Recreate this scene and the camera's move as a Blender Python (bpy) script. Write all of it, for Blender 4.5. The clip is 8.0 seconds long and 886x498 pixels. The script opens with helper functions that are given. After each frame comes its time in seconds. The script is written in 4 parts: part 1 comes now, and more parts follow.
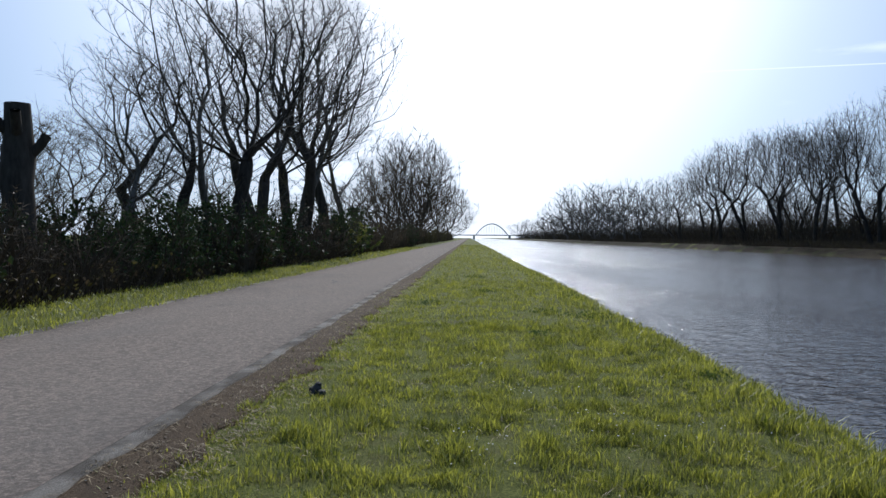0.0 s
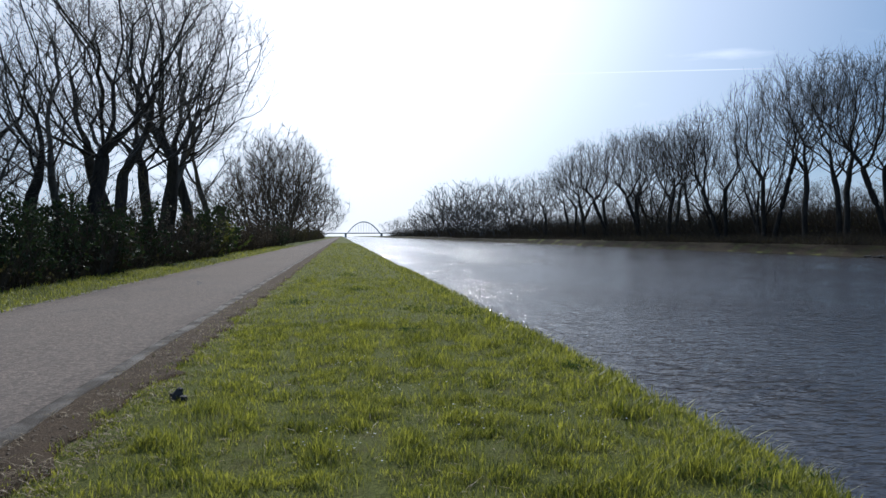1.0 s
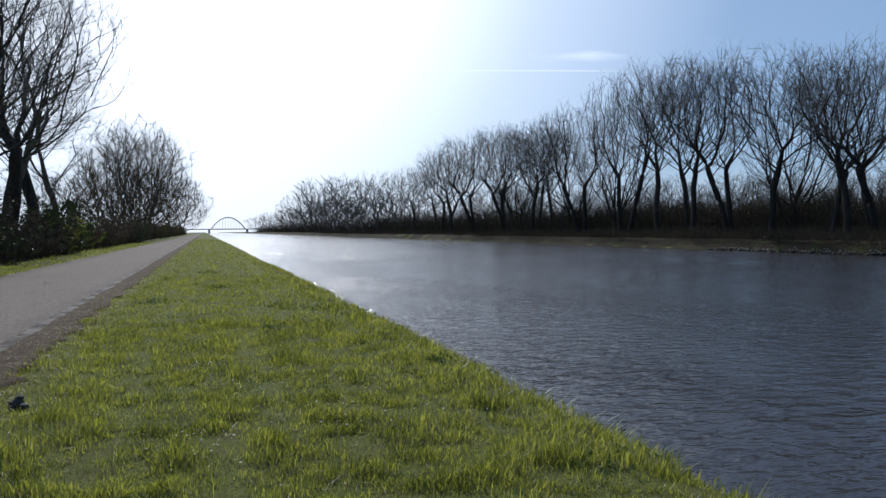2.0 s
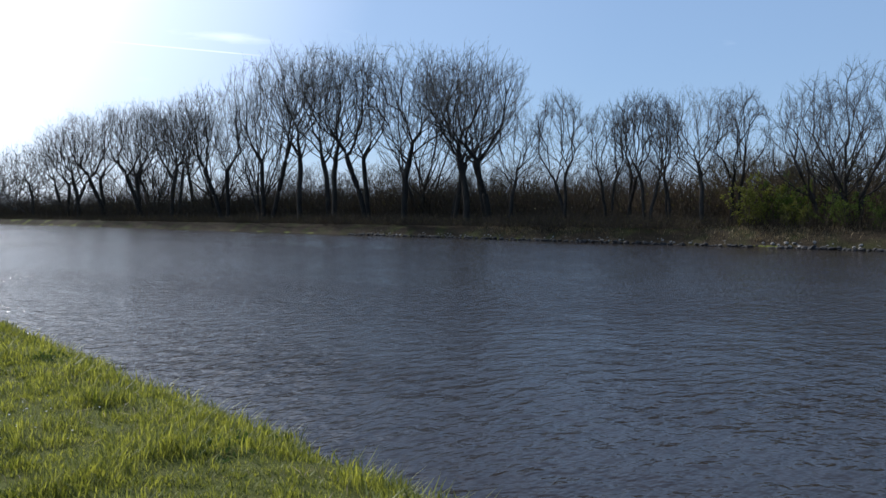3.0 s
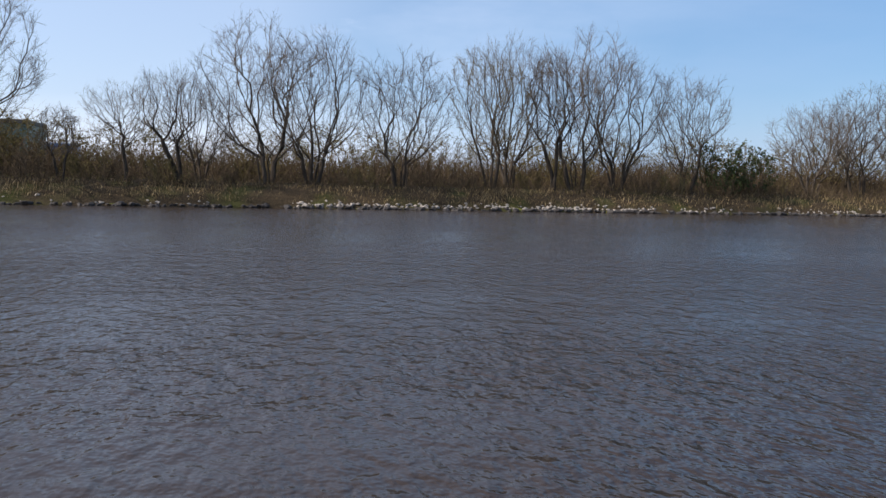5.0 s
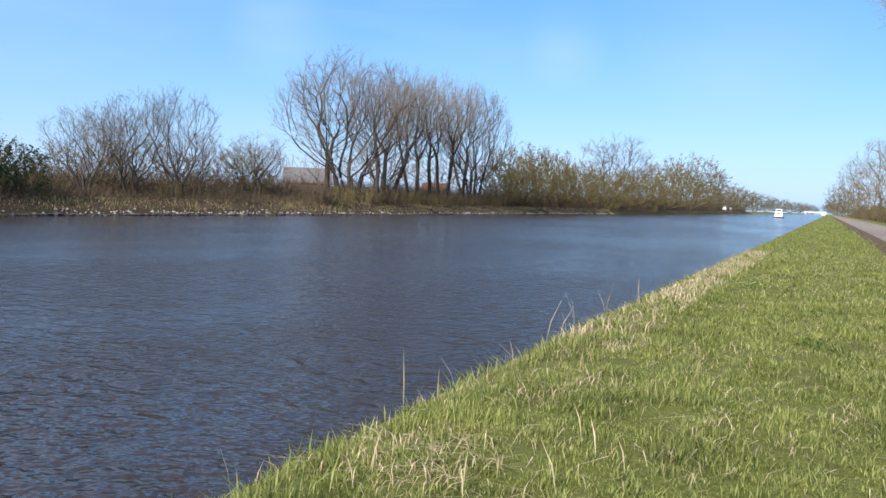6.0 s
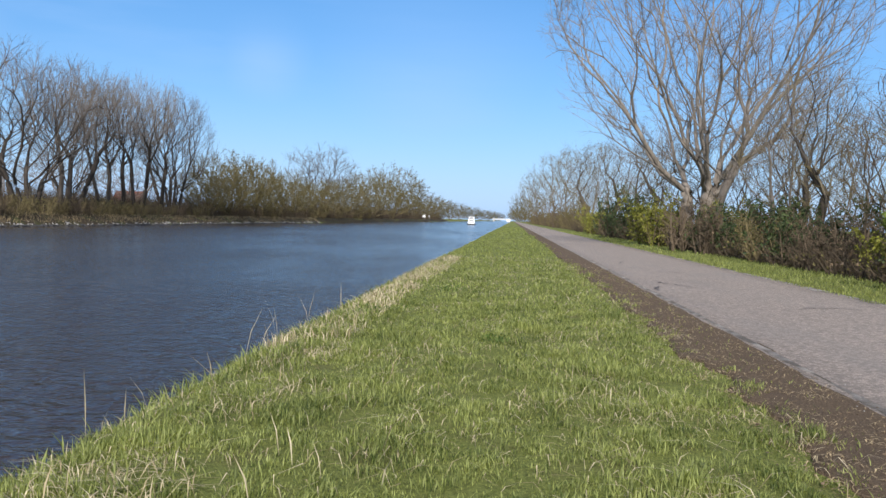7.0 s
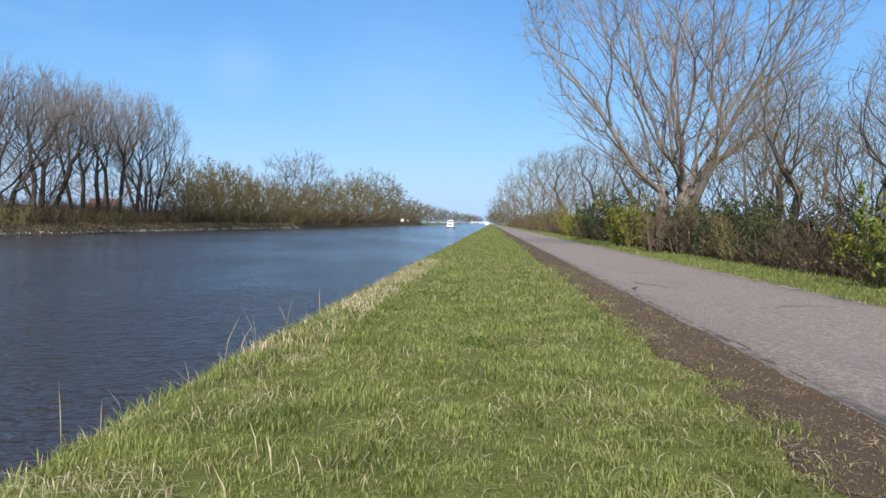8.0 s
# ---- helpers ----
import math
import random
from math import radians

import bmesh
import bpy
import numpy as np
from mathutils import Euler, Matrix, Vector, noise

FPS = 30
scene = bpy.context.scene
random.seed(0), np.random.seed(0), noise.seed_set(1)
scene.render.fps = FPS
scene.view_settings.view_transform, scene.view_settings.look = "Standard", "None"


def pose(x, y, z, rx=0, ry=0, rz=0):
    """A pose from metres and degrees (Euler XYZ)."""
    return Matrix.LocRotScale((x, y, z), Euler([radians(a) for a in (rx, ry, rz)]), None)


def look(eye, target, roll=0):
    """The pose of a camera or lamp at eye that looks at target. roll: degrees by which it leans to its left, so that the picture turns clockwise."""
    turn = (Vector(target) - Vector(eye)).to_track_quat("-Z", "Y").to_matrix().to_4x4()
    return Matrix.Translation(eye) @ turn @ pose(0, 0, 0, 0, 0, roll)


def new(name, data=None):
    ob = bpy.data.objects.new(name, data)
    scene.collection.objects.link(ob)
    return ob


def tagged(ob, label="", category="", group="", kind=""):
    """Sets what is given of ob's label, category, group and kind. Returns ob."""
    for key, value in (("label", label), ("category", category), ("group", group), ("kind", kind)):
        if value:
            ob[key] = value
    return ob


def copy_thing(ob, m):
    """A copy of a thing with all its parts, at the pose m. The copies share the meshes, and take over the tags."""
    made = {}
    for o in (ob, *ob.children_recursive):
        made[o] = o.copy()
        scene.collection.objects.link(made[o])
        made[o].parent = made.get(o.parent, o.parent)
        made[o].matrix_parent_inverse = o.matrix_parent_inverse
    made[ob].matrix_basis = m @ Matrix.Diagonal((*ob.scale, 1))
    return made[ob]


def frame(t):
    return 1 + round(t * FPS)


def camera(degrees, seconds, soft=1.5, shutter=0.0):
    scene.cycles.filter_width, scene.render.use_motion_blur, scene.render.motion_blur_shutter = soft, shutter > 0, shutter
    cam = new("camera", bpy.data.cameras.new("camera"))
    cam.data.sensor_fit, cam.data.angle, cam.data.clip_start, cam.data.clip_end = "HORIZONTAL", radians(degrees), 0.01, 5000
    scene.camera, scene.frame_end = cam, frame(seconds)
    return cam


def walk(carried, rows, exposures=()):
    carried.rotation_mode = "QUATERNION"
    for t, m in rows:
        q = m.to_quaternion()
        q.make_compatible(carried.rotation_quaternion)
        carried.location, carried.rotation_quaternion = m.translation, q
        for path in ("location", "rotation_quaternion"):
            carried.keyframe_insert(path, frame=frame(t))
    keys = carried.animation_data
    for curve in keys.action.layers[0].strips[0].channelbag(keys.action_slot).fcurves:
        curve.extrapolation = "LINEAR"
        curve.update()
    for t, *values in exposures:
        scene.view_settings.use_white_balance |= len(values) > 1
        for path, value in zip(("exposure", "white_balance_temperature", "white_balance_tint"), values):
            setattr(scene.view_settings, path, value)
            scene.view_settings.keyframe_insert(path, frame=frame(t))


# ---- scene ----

# ---------------------------------------------------------------- camera
# Metres; the canal runs along y, the near bank's turf is z = 0, x grows towards the water.
cam = camera(58.08, 8.0)
TURN = [(0.0, 1.94, -.83, -.41), (0.5, -2.18, -.74, -.11), (1.0, -7.23, -.97, .21), (1.2, -8.9, -1.05, .25),
        (2.3, -21.51, -1.5, .5), (2.5, -25.94, -1.64, .5), (3.0, -41.7, -2.5, .1), (3.5, -58.46, -3.14, -.7),
        (4.0, -75.75, -4.32, -.9), (4.5, -88.29, -5.2, -1.17), (4.7, -93.94, -5.31, -1.28), (5.25, -118.5, -4.8, -1.7),
        (5.8, -145.49, -3.76, -2.04), (6.0, -154.24, -3.52, -2.1), (6.2, -161.41, -3.21, -2.2), (6.5, -168.92, -2.69, -2.17),
        (7.0, -175.03, -2.18, -1.77), (7.5, -176.41, -2.03, -1.2), (8.0, -176.58, -1.88, -1.01)]


def held(w, p, r):
    """The camera turning at arm's length round a fixed post."""
    a = radians(w)
    return pose(.2 * (1 - math.cos(a)) - .3 * math.sin(a), .3 * math.cos(a), 1.5 - .05 * (1 - math.cos(a)), 90 + p, r, w)


walk(cam, [(t, held(w, p, r)) for t, w, p, r in TURN],
     [(0.0, -.5, 5950, 11), (1.2, -.62, 5950, 11), (2.5, -.5, 5950, 10), (3.5, -.04, 6450, 15), (4.7, .18, 7300, 19), (5.8, .68, 6500, 17), (6.1, .62, 6450, 16), (6.8, .4, 6300, 14), (8.0, .38, 6300, 14)])

# ---------------------------------------------------------------- light
SUN_AZ, SUN_EL = radians(1.5), radians(36)      # from +y towards +x
sun = new("sun", bpy.data.lights.new("sun", "SUN"))
sun.data.energy, sun.data.angle, sun.data.color = 5.0, radians(.6), (1, .96, .89)
SUN_DIR = Vector((math.sin(SUN_AZ) * math.cos(SUN_EL), math.cos(SUN_AZ) * math.cos(SUN_EL), math.sin(SUN_EL)))
sun.matrix_world = look(SUN_DIR * 50, (0, 0, 0))


def link(nt, a, b):
    nt.links.new(a, b)


def node(nt, kind, **values):
    n = nt.nodes.new(kind)
    for k, v in values.items():
        n.inputs[k.replace("_", " ")].default_value = v
    return n


def math_node(nt, op, a, b=None, clamp=False):
    n = nt.nodes.new("ShaderNodeMath")
    n.operation, n.use_clamp = op, clamp
    for i, v in enumerate((a, b)):
        if v is None:
            continue
        if isinstance(v, (int, float)):
            n.inputs[i].default_value = v
        else:
            link(nt, v, n.inputs[i])
    return n.outputs[0]


def ramp(nt, fac, stops):
    n = nt.nodes.new("ShaderNodeValToRGB")
    while len(n.color_ramp.elements) < len(stops):
        n.color_ramp.elements.new(.5)
    for e, (p, c) in zip(n.color_ramp.elements, stops):
        e.position, e.color = p, (*c, 1) if len(c) == 3 else c
    link(nt, fac, n.inputs[0])
    return n.outputs[0]


def mix(nt, fac, a, b, blend="MIX"):
    n = nt.nodes.new("ShaderNodeMix")
    n.data_type, n.blend_type = "RGBA", blend
    for sock, v in ((n.inputs[0], fac), (n.inputs[6], a), (n.inputs[7], b)):
        if isinstance(v, (int, float)):
            sock.default_value = v
        elif isinstance(v, tuple):
            sock.default_value = (*v, 1) if len(v) == 3 else v
        else:
            link(nt, v, sock)
    return n.outputs[2]


def make_world():
    world = bpy.data.worlds.new("sky")
    scene.world, world.use_nodes = world, True
    nt = world.node_tree
    nt.nodes.clear()
    sky = nt.nodes.new("ShaderNodeTexSky")
    sky.sky_type, sky.sun_disc = "NISHITA", False
    sky.sun_elevation, sky.sun_rotation = SUN_EL, SUN_AZ
    sky.air_density, sky.dust_density, sky.ozone_density = 1.0, .35, 3.0
    co = nt.nodes.new("ShaderNodeTexCoord")
    # thin cirrus veils, drawn out along the wind; they shine most near the sun
    mp = nt.nodes.new("ShaderNodeMapping")
    mp.inputs["Rotation"].default_value = (0, 0, radians(24))
    mp.inputs["Scale"].default_value = (1.1, 2.4, 9.0)
    link(nt, co.outputs["Generated"], mp.inputs[0])
    n1 = node(nt, "ShaderNodeTexNoise", Scale=1.6, Detail=7.0, Roughness=.58)
    link(nt, mp.outputs[0], n1.inputs["Vector"])
    veil = ramp(nt, n1.outputs["Fac"], [(.44, (0, 0, 0)), (.78, (1, 1, 1))])
    dot = nt.nodes.new("ShaderNodeVectorMath")
    dot.operation = "DOT_PRODUCT"
    link(nt, co.outputs["Generated"], dot.inputs[0])
    dot.inputs[1].default_value = (-.02, .927, .375)      # the glare, drawn down by the haze below the sun
    near = ramp(nt, math_node(nt, "ADD", math_node(nt, "MULTIPLY", dot.outputs["Value"], .5), .5), [(.28, (0, 0, 0)), (.5, (.3, .3, .3)), (.8, (.33, .33, .33)), (.9, (.38, .38, .38)), (.955, (.66, .66, .66)), (.99, (1, 1, 1))])
    # the contrail: a band of a great circle
    line = nt.nodes.new("ShaderNodeVectorMath")
    line.operation = "DOT_PRODUCT"
    link(nt, co.outputs["Generated"], line.inputs[0])
    line.inputs[1].default_value = Vector((.205, .959, .1955)).cross(Vector((.469, .8626, .189))).normalized()
    band = math_node(nt, "SUBTRACT", 1.0, math_node(nt, "DIVIDE", math_node(nt, "ABSOLUTE", line.outputs["Value"]), .0022), True)
    sep = nt.nodes.new("ShaderNodeSeparateXYZ")
    link(nt, co.outputs["Generated"], sep.inputs[0])
    rng_x = math_node(nt, "MULTIPLY", math_node(nt, "MULTIPLY", math_node(nt, "SUBTRACT", sep.outputs[0], .17), 14.0, True), math_node(nt, "MULTIPLY", math_node(nt, "SUBTRACT", .57, sep.outputs[0]), 8.0, True))
    front = math_node(nt, "GREATER_THAN", sep.outputs[1], 0.0)
    trail = math_node(nt, "MULTIPLY", math_node(nt, "MULTIPLY", band, rng_x), math_node(nt, "MULTIPLY", front, .8))
    wide_band = math_node(nt, "SUBTRACT", 1.0, math_node(nt, "DIVIDE", math_node(nt, "ABSOLUTE", math_node(nt, "ADD", line.outputs["Value"], .018)), .026), True)
    streak = math_node(nt, "MULTIPLY", math_node(nt, "MULTIPLY", wide_band, front), math_node(nt, "MULTIPLY", math_node(nt, "ADD", veil, .3), rng_x))
    trail = math_node(nt, "MAXIMUM", trail, streak)
    for way, sharp in (((.605, -.774, .188), 500.0), ((.3, -.939, .174), 900.0), ((.1, -.97, .14), 150.0), ((.87, -.46, .22), 16.0)):
        puff = nt.nodes.new("ShaderNodeVectorMath")
        puff.operation = "DOT_PRODUCT"
        link(nt, co.outputs["Generated"], puff.inputs[0])
        puff.inputs[1].default_value = Vector(way).normalized()
        soft_puff = math_node(nt, "POWER", math_node(nt, "MAXIMUM", puff.outputs["Value"], 0.0), sharp)
        trail = math_node(nt, "MAXIMUM", trail, math_node(nt, "MULTIPLY", soft_puff, math_node(nt, "MULTIPLY", n1.outputs["Fac"], .75)))
    haze = math_node(nt, "POWER", math_node(nt, "SUBTRACT", 1.0, math_node(nt, "ABSOLUTE", sep.outputs[2]), True), 12.0)
    cloud_amount = math_node(nt, "MAXIMUM", math_node(nt, "MAXIMUM", math_node(nt, "MULTIPLY", veil, math_node(nt, "ADD", .3, math_node(nt, "MULTIPLY", near, .7))), math_node(nt, "MULTIPLY", near, .8)), trail)
    amount = math_node(nt, "MAXIMUM", cloud_amount, math_node(nt, "MULTIPLY", haze, .7), True)
    tint = mix(nt, near, (4.1, 5.5, 7.5), (24.0, 24.4, 25.0))
    up = math_node(nt, "POWER", math_node(nt, "SUBTRACT", 1.0, math_node(nt, "ABSOLUTE", sep.outputs[2]), True), 1.6)
    blue = mix(nt, math_node(nt, "MULTIPLY", up, .58), sky.outputs[0], (2.6, 4.3, 6.9))          # thin even haze
    col = mix(nt, amount, blue, tint)
    hsv = node(nt, "ShaderNodeHueSaturation", Saturation=1.28)
    link(nt, col, hsv.inputs["Color"])
    bg = node(nt, "ShaderNodeBackground", Strength=.105)
    link(nt, hsv.outputs[0], bg.inputs[0])
    out = nt.nodes.new("ShaderNodeOutputWorld")
    link(nt, bg.outputs[0], out.inputs[0])


make_world()


# ---------------------------------------------------------------- materials
def material(name):
    m = bpy.data.materials.new(name)
    m.use_nodes = True
    nt = m.node_tree
    b = nt.nodes["Principled BSDF"]
    co = nt.nodes.new("ShaderNodeTexCoord")
    return m, nt, b, co.outputs["Object"]


def noise_at(nt, co, scale, detail=5.0, rough=.55, stretch=None):
    if stretch:
        mp = nt.nodes.new("ShaderNodeMapping")
        mp.inputs["Scale"].default_value = stretch
        link(nt, co, mp.inputs[0])
        co = mp.outputs[0]
    n = node(nt, "ShaderNodeTexNoise", Scale=scale, Detail=detail, Roughness=rough)
    link(nt, co, n.inputs["Vector"])
    return n.outputs["Fac"]


def bump(nt, b, height, strength, distance):
    n = node(nt, "ShaderNodeBump", Strength=strength, Distance=distance)
    link(nt, height, n.inputs["Height"])
    link(nt, n.outputs[0], b.inputs["Normal"])
    return n


def bark(name, dark, light, scale=6.0):
    m, nt, b, co = material(name)
    n = noise_at(nt, co, scale, 6, .65, (1, 1, .25))
    big = noise_at(nt, co, .9, 3)
    c = ramp(nt, n, [(.3, dark), (.72, light)])
    c = mix(nt, math_node(nt, "MULTIPLY", big, .5), c, tuple(x * .6 for x in light))
    oi = nt.nodes.new("ShaderNodeObjectInfo")
    hsv = node(nt, "ShaderNodeHueSaturation")
    link(nt, math_node(nt, "ADD", .8, math_node(nt, "MULTIPLY", oi.outputs["Random"], .4)), hsv.inputs["Value"])
    link(nt, c, hsv.inputs["Color"])
    link(nt, hsv.outputs[0], b.inputs["Base Color"])
    b.inputs["Roughness"].default_value = .9
    b.inputs["Specular IOR Level"].default_value = .12
    bump(nt, b, n, .6, .03)
    return m


def leafy(name, dark, light, through_light=.35, rough=.6, patch=.4, glow=(1, 1, 1)):
    """Leaves and blades: every island has a tone of its own, and light shines through."""
    m, nt, b, co = material(name)
    g = nt.nodes.new("ShaderNodeNewGeometry")
    oi = nt.nodes.new("ShaderNodeObjectInfo")
    n = noise_at(nt, co, 1.3, 3)
    f = math_node(nt, "ADD", math_node(nt, "MULTIPLY", g.outputs["Random Per Island"], .65), math_node(nt, "MULTIPLY", math_node(nt, "SUBTRACT", n, .5), patch))
    f = math_node(nt, "ADD", f, .2)
    c = ramp(nt, f, [(.15, dark), (.85, light)])
    link(nt, c, b.inputs["Base Color"])
    b.inputs["Roughness"].default_value = rough
    b.inputs["Specular IOR Level"].default_value = .25
    t = nt.nodes.new("ShaderNodeBsdfTranslucent")
    link(nt, mix(nt, 1.0, c, glow, "MULTIPLY"), t.inputs[0])
    mx = nt.nodes.new("ShaderNodeMixShader")
    mx.inputs[0].default_value = through_light
    link(nt, b.outputs[0], mx.inputs[1])
    link(nt, t.outputs[0], mx.inputs[2])
    link(nt, mx.outputs[0], nt.nodes["Material Output"].inputs[0])
    return m


def painted(name, colour, rough=.5, wear=.15):
    m, nt, b, co = material(name)
    n = noise_at(nt, co, 3.0, 6)
    c = mix(nt, math_node(nt, "MULTIPLY", n, wear), colour, tuple(x * .45 for x in colour))
    link(nt, c, b.inputs["Base Color"])
    b.inputs["Roughness"].default_value = rough
    return m


BARK_GREY = bark("bark_grey", (.055, .045, .036), (.23, .2, .165))
BARK_DARK = bark("bark_dark", (.022, .018, .0145), (.09, .075, .06))
BARK_PALE = bark("bark_pale", (.12, .1, .08), (.36, .31, .25))
TWIG_GREY = bark("twig_grey", (.075, .065, .055), (.25, .22, .187), 3.0)
TWIG_DARK = bark("twig_dark", (.05, .043, .036), (.165, .143, .12), 3.0)
TWIG_BROWN = bark("twig_brown", (.045, .034, .023), (.14, .105, .068), 3.0)
TWIG_OLIVE = bark("twig_olive", (.07, .057, .027), (.19, .15, .075), 3.0)
LEAF_FRESH = leafy("leaf_fresh", (.08, .13, .015), (.2, .25, .04))
LEAF_YELLOW = leafy("leaf_yellow", (.16, .17, .02), (.3, .29, .05))
LEAF_OLIVE = leafy("leaf_olive", (.065, .056, .018), (.17, .143, .048))
LEAF_DARK = leafy("leaf_dark", (.02, .035, .012), (.06, .085, .025), .2)
LEAF_DRY = leafy("leaf_dry", (.06, .042, .025), (.18, .128, .075), .2)
GRASS_BLADE = leafy("grass_blade", (.05, .075, .016), (.36, .385, .13), .5, .5, .9, (1.45, 1.32, .5))
LEAF_WEED = leafy("leaf_weed", (.045, .08, .015), (.13, .18, .04), .3)
LITTER = leafy("litter", (.1, .065, .03), (.42, .32, .18), .2)
STRAW = leafy("straw", (.3, .23, .12), (.62, .52, .33), .3)
REED = leafy("reed", (.13, .09, .045), (.36, .28, .15), .25)
DAISY = painted("daisy_petal", (.75, .75, .7), .6)


def ground_material():
    m, nt, b, co = material("turf_soil")
    fine = noise_at(nt, co, 38, 8, .8)
    mid = noise_at(nt, co, 2.2, 5)
    big = noise_at(nt, co, .12, 4)
    c = ramp(nt, fine, [(.36, (.032, .036, .006)), (.64, (.24, .26, .065))])
    c = mix(nt, ramp(nt, mid, [(.5, (0, 0, 0)), (.72, (.7, .7, .7))]), c, (.1, .08, .035))
    c = mix(nt, math_node(nt, "MULTIPLY", big, .4), c, (.1, .115, .03))
    link(nt, c, b.inputs["Base Color"])
    b.inputs["Roughness"].default_value = .95
    b.inputs["Specular IOR Level"].default_value = .1
    bump(nt, b, fine, .7, .05)
    return m


def asphalt_material():
    m, nt, b, co = material("worn_asphalt")
    grit = noise_at(nt, co, 42, 6, .8)
    blot = noise_at(nt, co, .8, 6, .6, (1, .35, 1))
    wide = noise_at(nt, co, .15, 3)
    c = ramp(nt, grit, [(.3, (.07, .06, .052)), (.5, (.24, .195, .158)), (.68, (.5, .4, .32))])
    speck = noise_at(nt, co, 17, 4, .75)
    c = mix(nt, ramp(nt, speck, [(.44, (.65, .65, .65)), (.54, (0, 0, 0))]), c, (.09, .078, .068))
    c = mix(nt, ramp(nt, blot, [(.5, (0, 0, 0)), (.75, (.5, .5, .5))]), c, (.15, .135, .12))
    c = mix(nt, math_node(nt, "MULTIPLY", wide, .35), c, (.28, .25, .22))
    link(nt, c, b.inputs["Base Color"])
    b.inputs["Roughness"].default_value = .9
    b.inputs["Specular IOR Level"].default_value = .05
    bump(nt, b, math_node(nt, "ADD", grit, math_node(nt, "MULTIPLY", speck, 1.2)), .8, .014)
    return m


def mulch_material():
    m, nt, b, co = material("soil_litter")
    grit = noise_at(nt, co, 60, 6, .75)
    blot = noise_at(nt, co, 3, 5)
    c = ramp(nt, grit, [(.3, (.04, .027, .016)), (.52, (.1, .07, .044)), (.72, (.28, .205, .13))])
    c = mix(nt, ramp(nt, blot, [(.5, (0, 0, 0)), (.8, (.6, .6, .6))]), c, (.07, .05, .036))
    link(nt, c, b.inputs["Base Color"])
    b.inputs["Roughness"].default_value = .95
    b.inputs["Specular IOR Level"].default_value = .1
    bump(nt, b, grit, .8, .03)
    return m


def water_material():
    """Turbid brown water: fine wind ripples over a lazy chop, calmer in long streaks."""
    m, nt, b, co = material("canal_water")
    b.inputs["Base Color"].default_value = (.028, .021, .0175, 1)
    b.inputs["Roughness"].default_value = .15
    b.inputs["IOR"].default_value = 1.33
    ripple = noise_at(nt, co, 6.5, 2, .5, (.7, 1.0, 1))
    chop = noise_at(nt, co, 2.4, 3, .55, (.7, 1.0, 1))
    swell = noise_at(nt, co, .5, 2, .5, (1.0, .7, 1))
    gust = noise_at(nt, co, .075, 4, .6, (1, .4, 1))
    h = math_node(nt, "ADD", math_node(nt, "MULTIPLY", ripple, .062), math_node(nt, "ADD", math_node(nt, "MULTIPLY", chop, .165), math_node(nt, "MULTIPLY", swell, .08)))
    h = math_node(nt, "MULTIPLY", math_node(nt, "SUBTRACT", h, .15), ramp(nt, gust, [(.41, (.4, .4, .4)), (.58, (1.0, 1.0, 1.0))]))
    bump(nt, b, h, 1.0, 1.0)
    return m


def bank_material():
    m, nt, b, co = material("bank_earth")
    fine = noise_at(nt, co, 9, 7, .7)
    mid = noise_at(nt, co, .35, 5)
    c = ramp(nt, fine, [(.3, (.02, .015, .01)), (.7, (.085, .065, .04))])
    c = mix(nt, ramp(nt, mid, [(.48, (0, 0, 0)), (.7, (.8, .8, .8))]), c, (.06, .07, .02))
    link(nt, c, b.inputs["Base Color"])
    b.inputs["Roughness"].default_value = .95
    b.inputs["Specular IOR Level"].default_value = .1
    bump(nt, b, fine, .9, .15)
    return m


def gravel_material():
    m, nt, b, co = material("pale_gravel")
    grit = noise_at(nt, co, 90, 5, .75)
    blot = noise_at(nt, co, 1.6, 5)
    c = ramp(nt, grit, [(.3, (.16, .14, .115)), (.55, (.36, .32, .27)), (.78, (.6, .55, .47))])
    c = mix(nt, ramp(nt, blot, [(.4, (0, 0, 0)), (.56, (.9, .9, .9))]), c, (.1, .08, .058))
    link(nt, c, b.inputs["Base Color"])
    b.inputs["Roughness"].default_value = .95
    bump(nt, b, grit, 1.0, .045)
    return m


GRAVEL = gravel_material()
TAR = painted("dark_tar", (.035, .033, .032), .8)
BANK_EARTH = bank_material()
TURF, ASPHALT, MULCH, WATER = ground_material(), asphalt_material(), mulch_material(), water_material()
STONE = painted("rubble_stone", (.33, .305, .27), .9, .6)
WHITE = painted("white_paint", (.8, .8, .78), .35)
DARK = painted("dark_glass", (.03, .035, .04), .1)
GREEN_WALL = painted("green_cladding", (.1, .17, .155), .5)
GREY_ROOF = painted("grey_roof", (.1, .1, .1), .7)
TILE_RED = painted("red_roof_tile", (.15, .055, .035), .85, .6)
BRICK = painted("brick", (.28, .14, .1), .9, .4)
BLUE = painted("blue_paint", (.1, .25, .5), .4)
STEEL = painted("grey_steel", (.5, .52, .53), .5)
CONCRETE = painted("concrete", (.45, .44, .41), .9, .4)


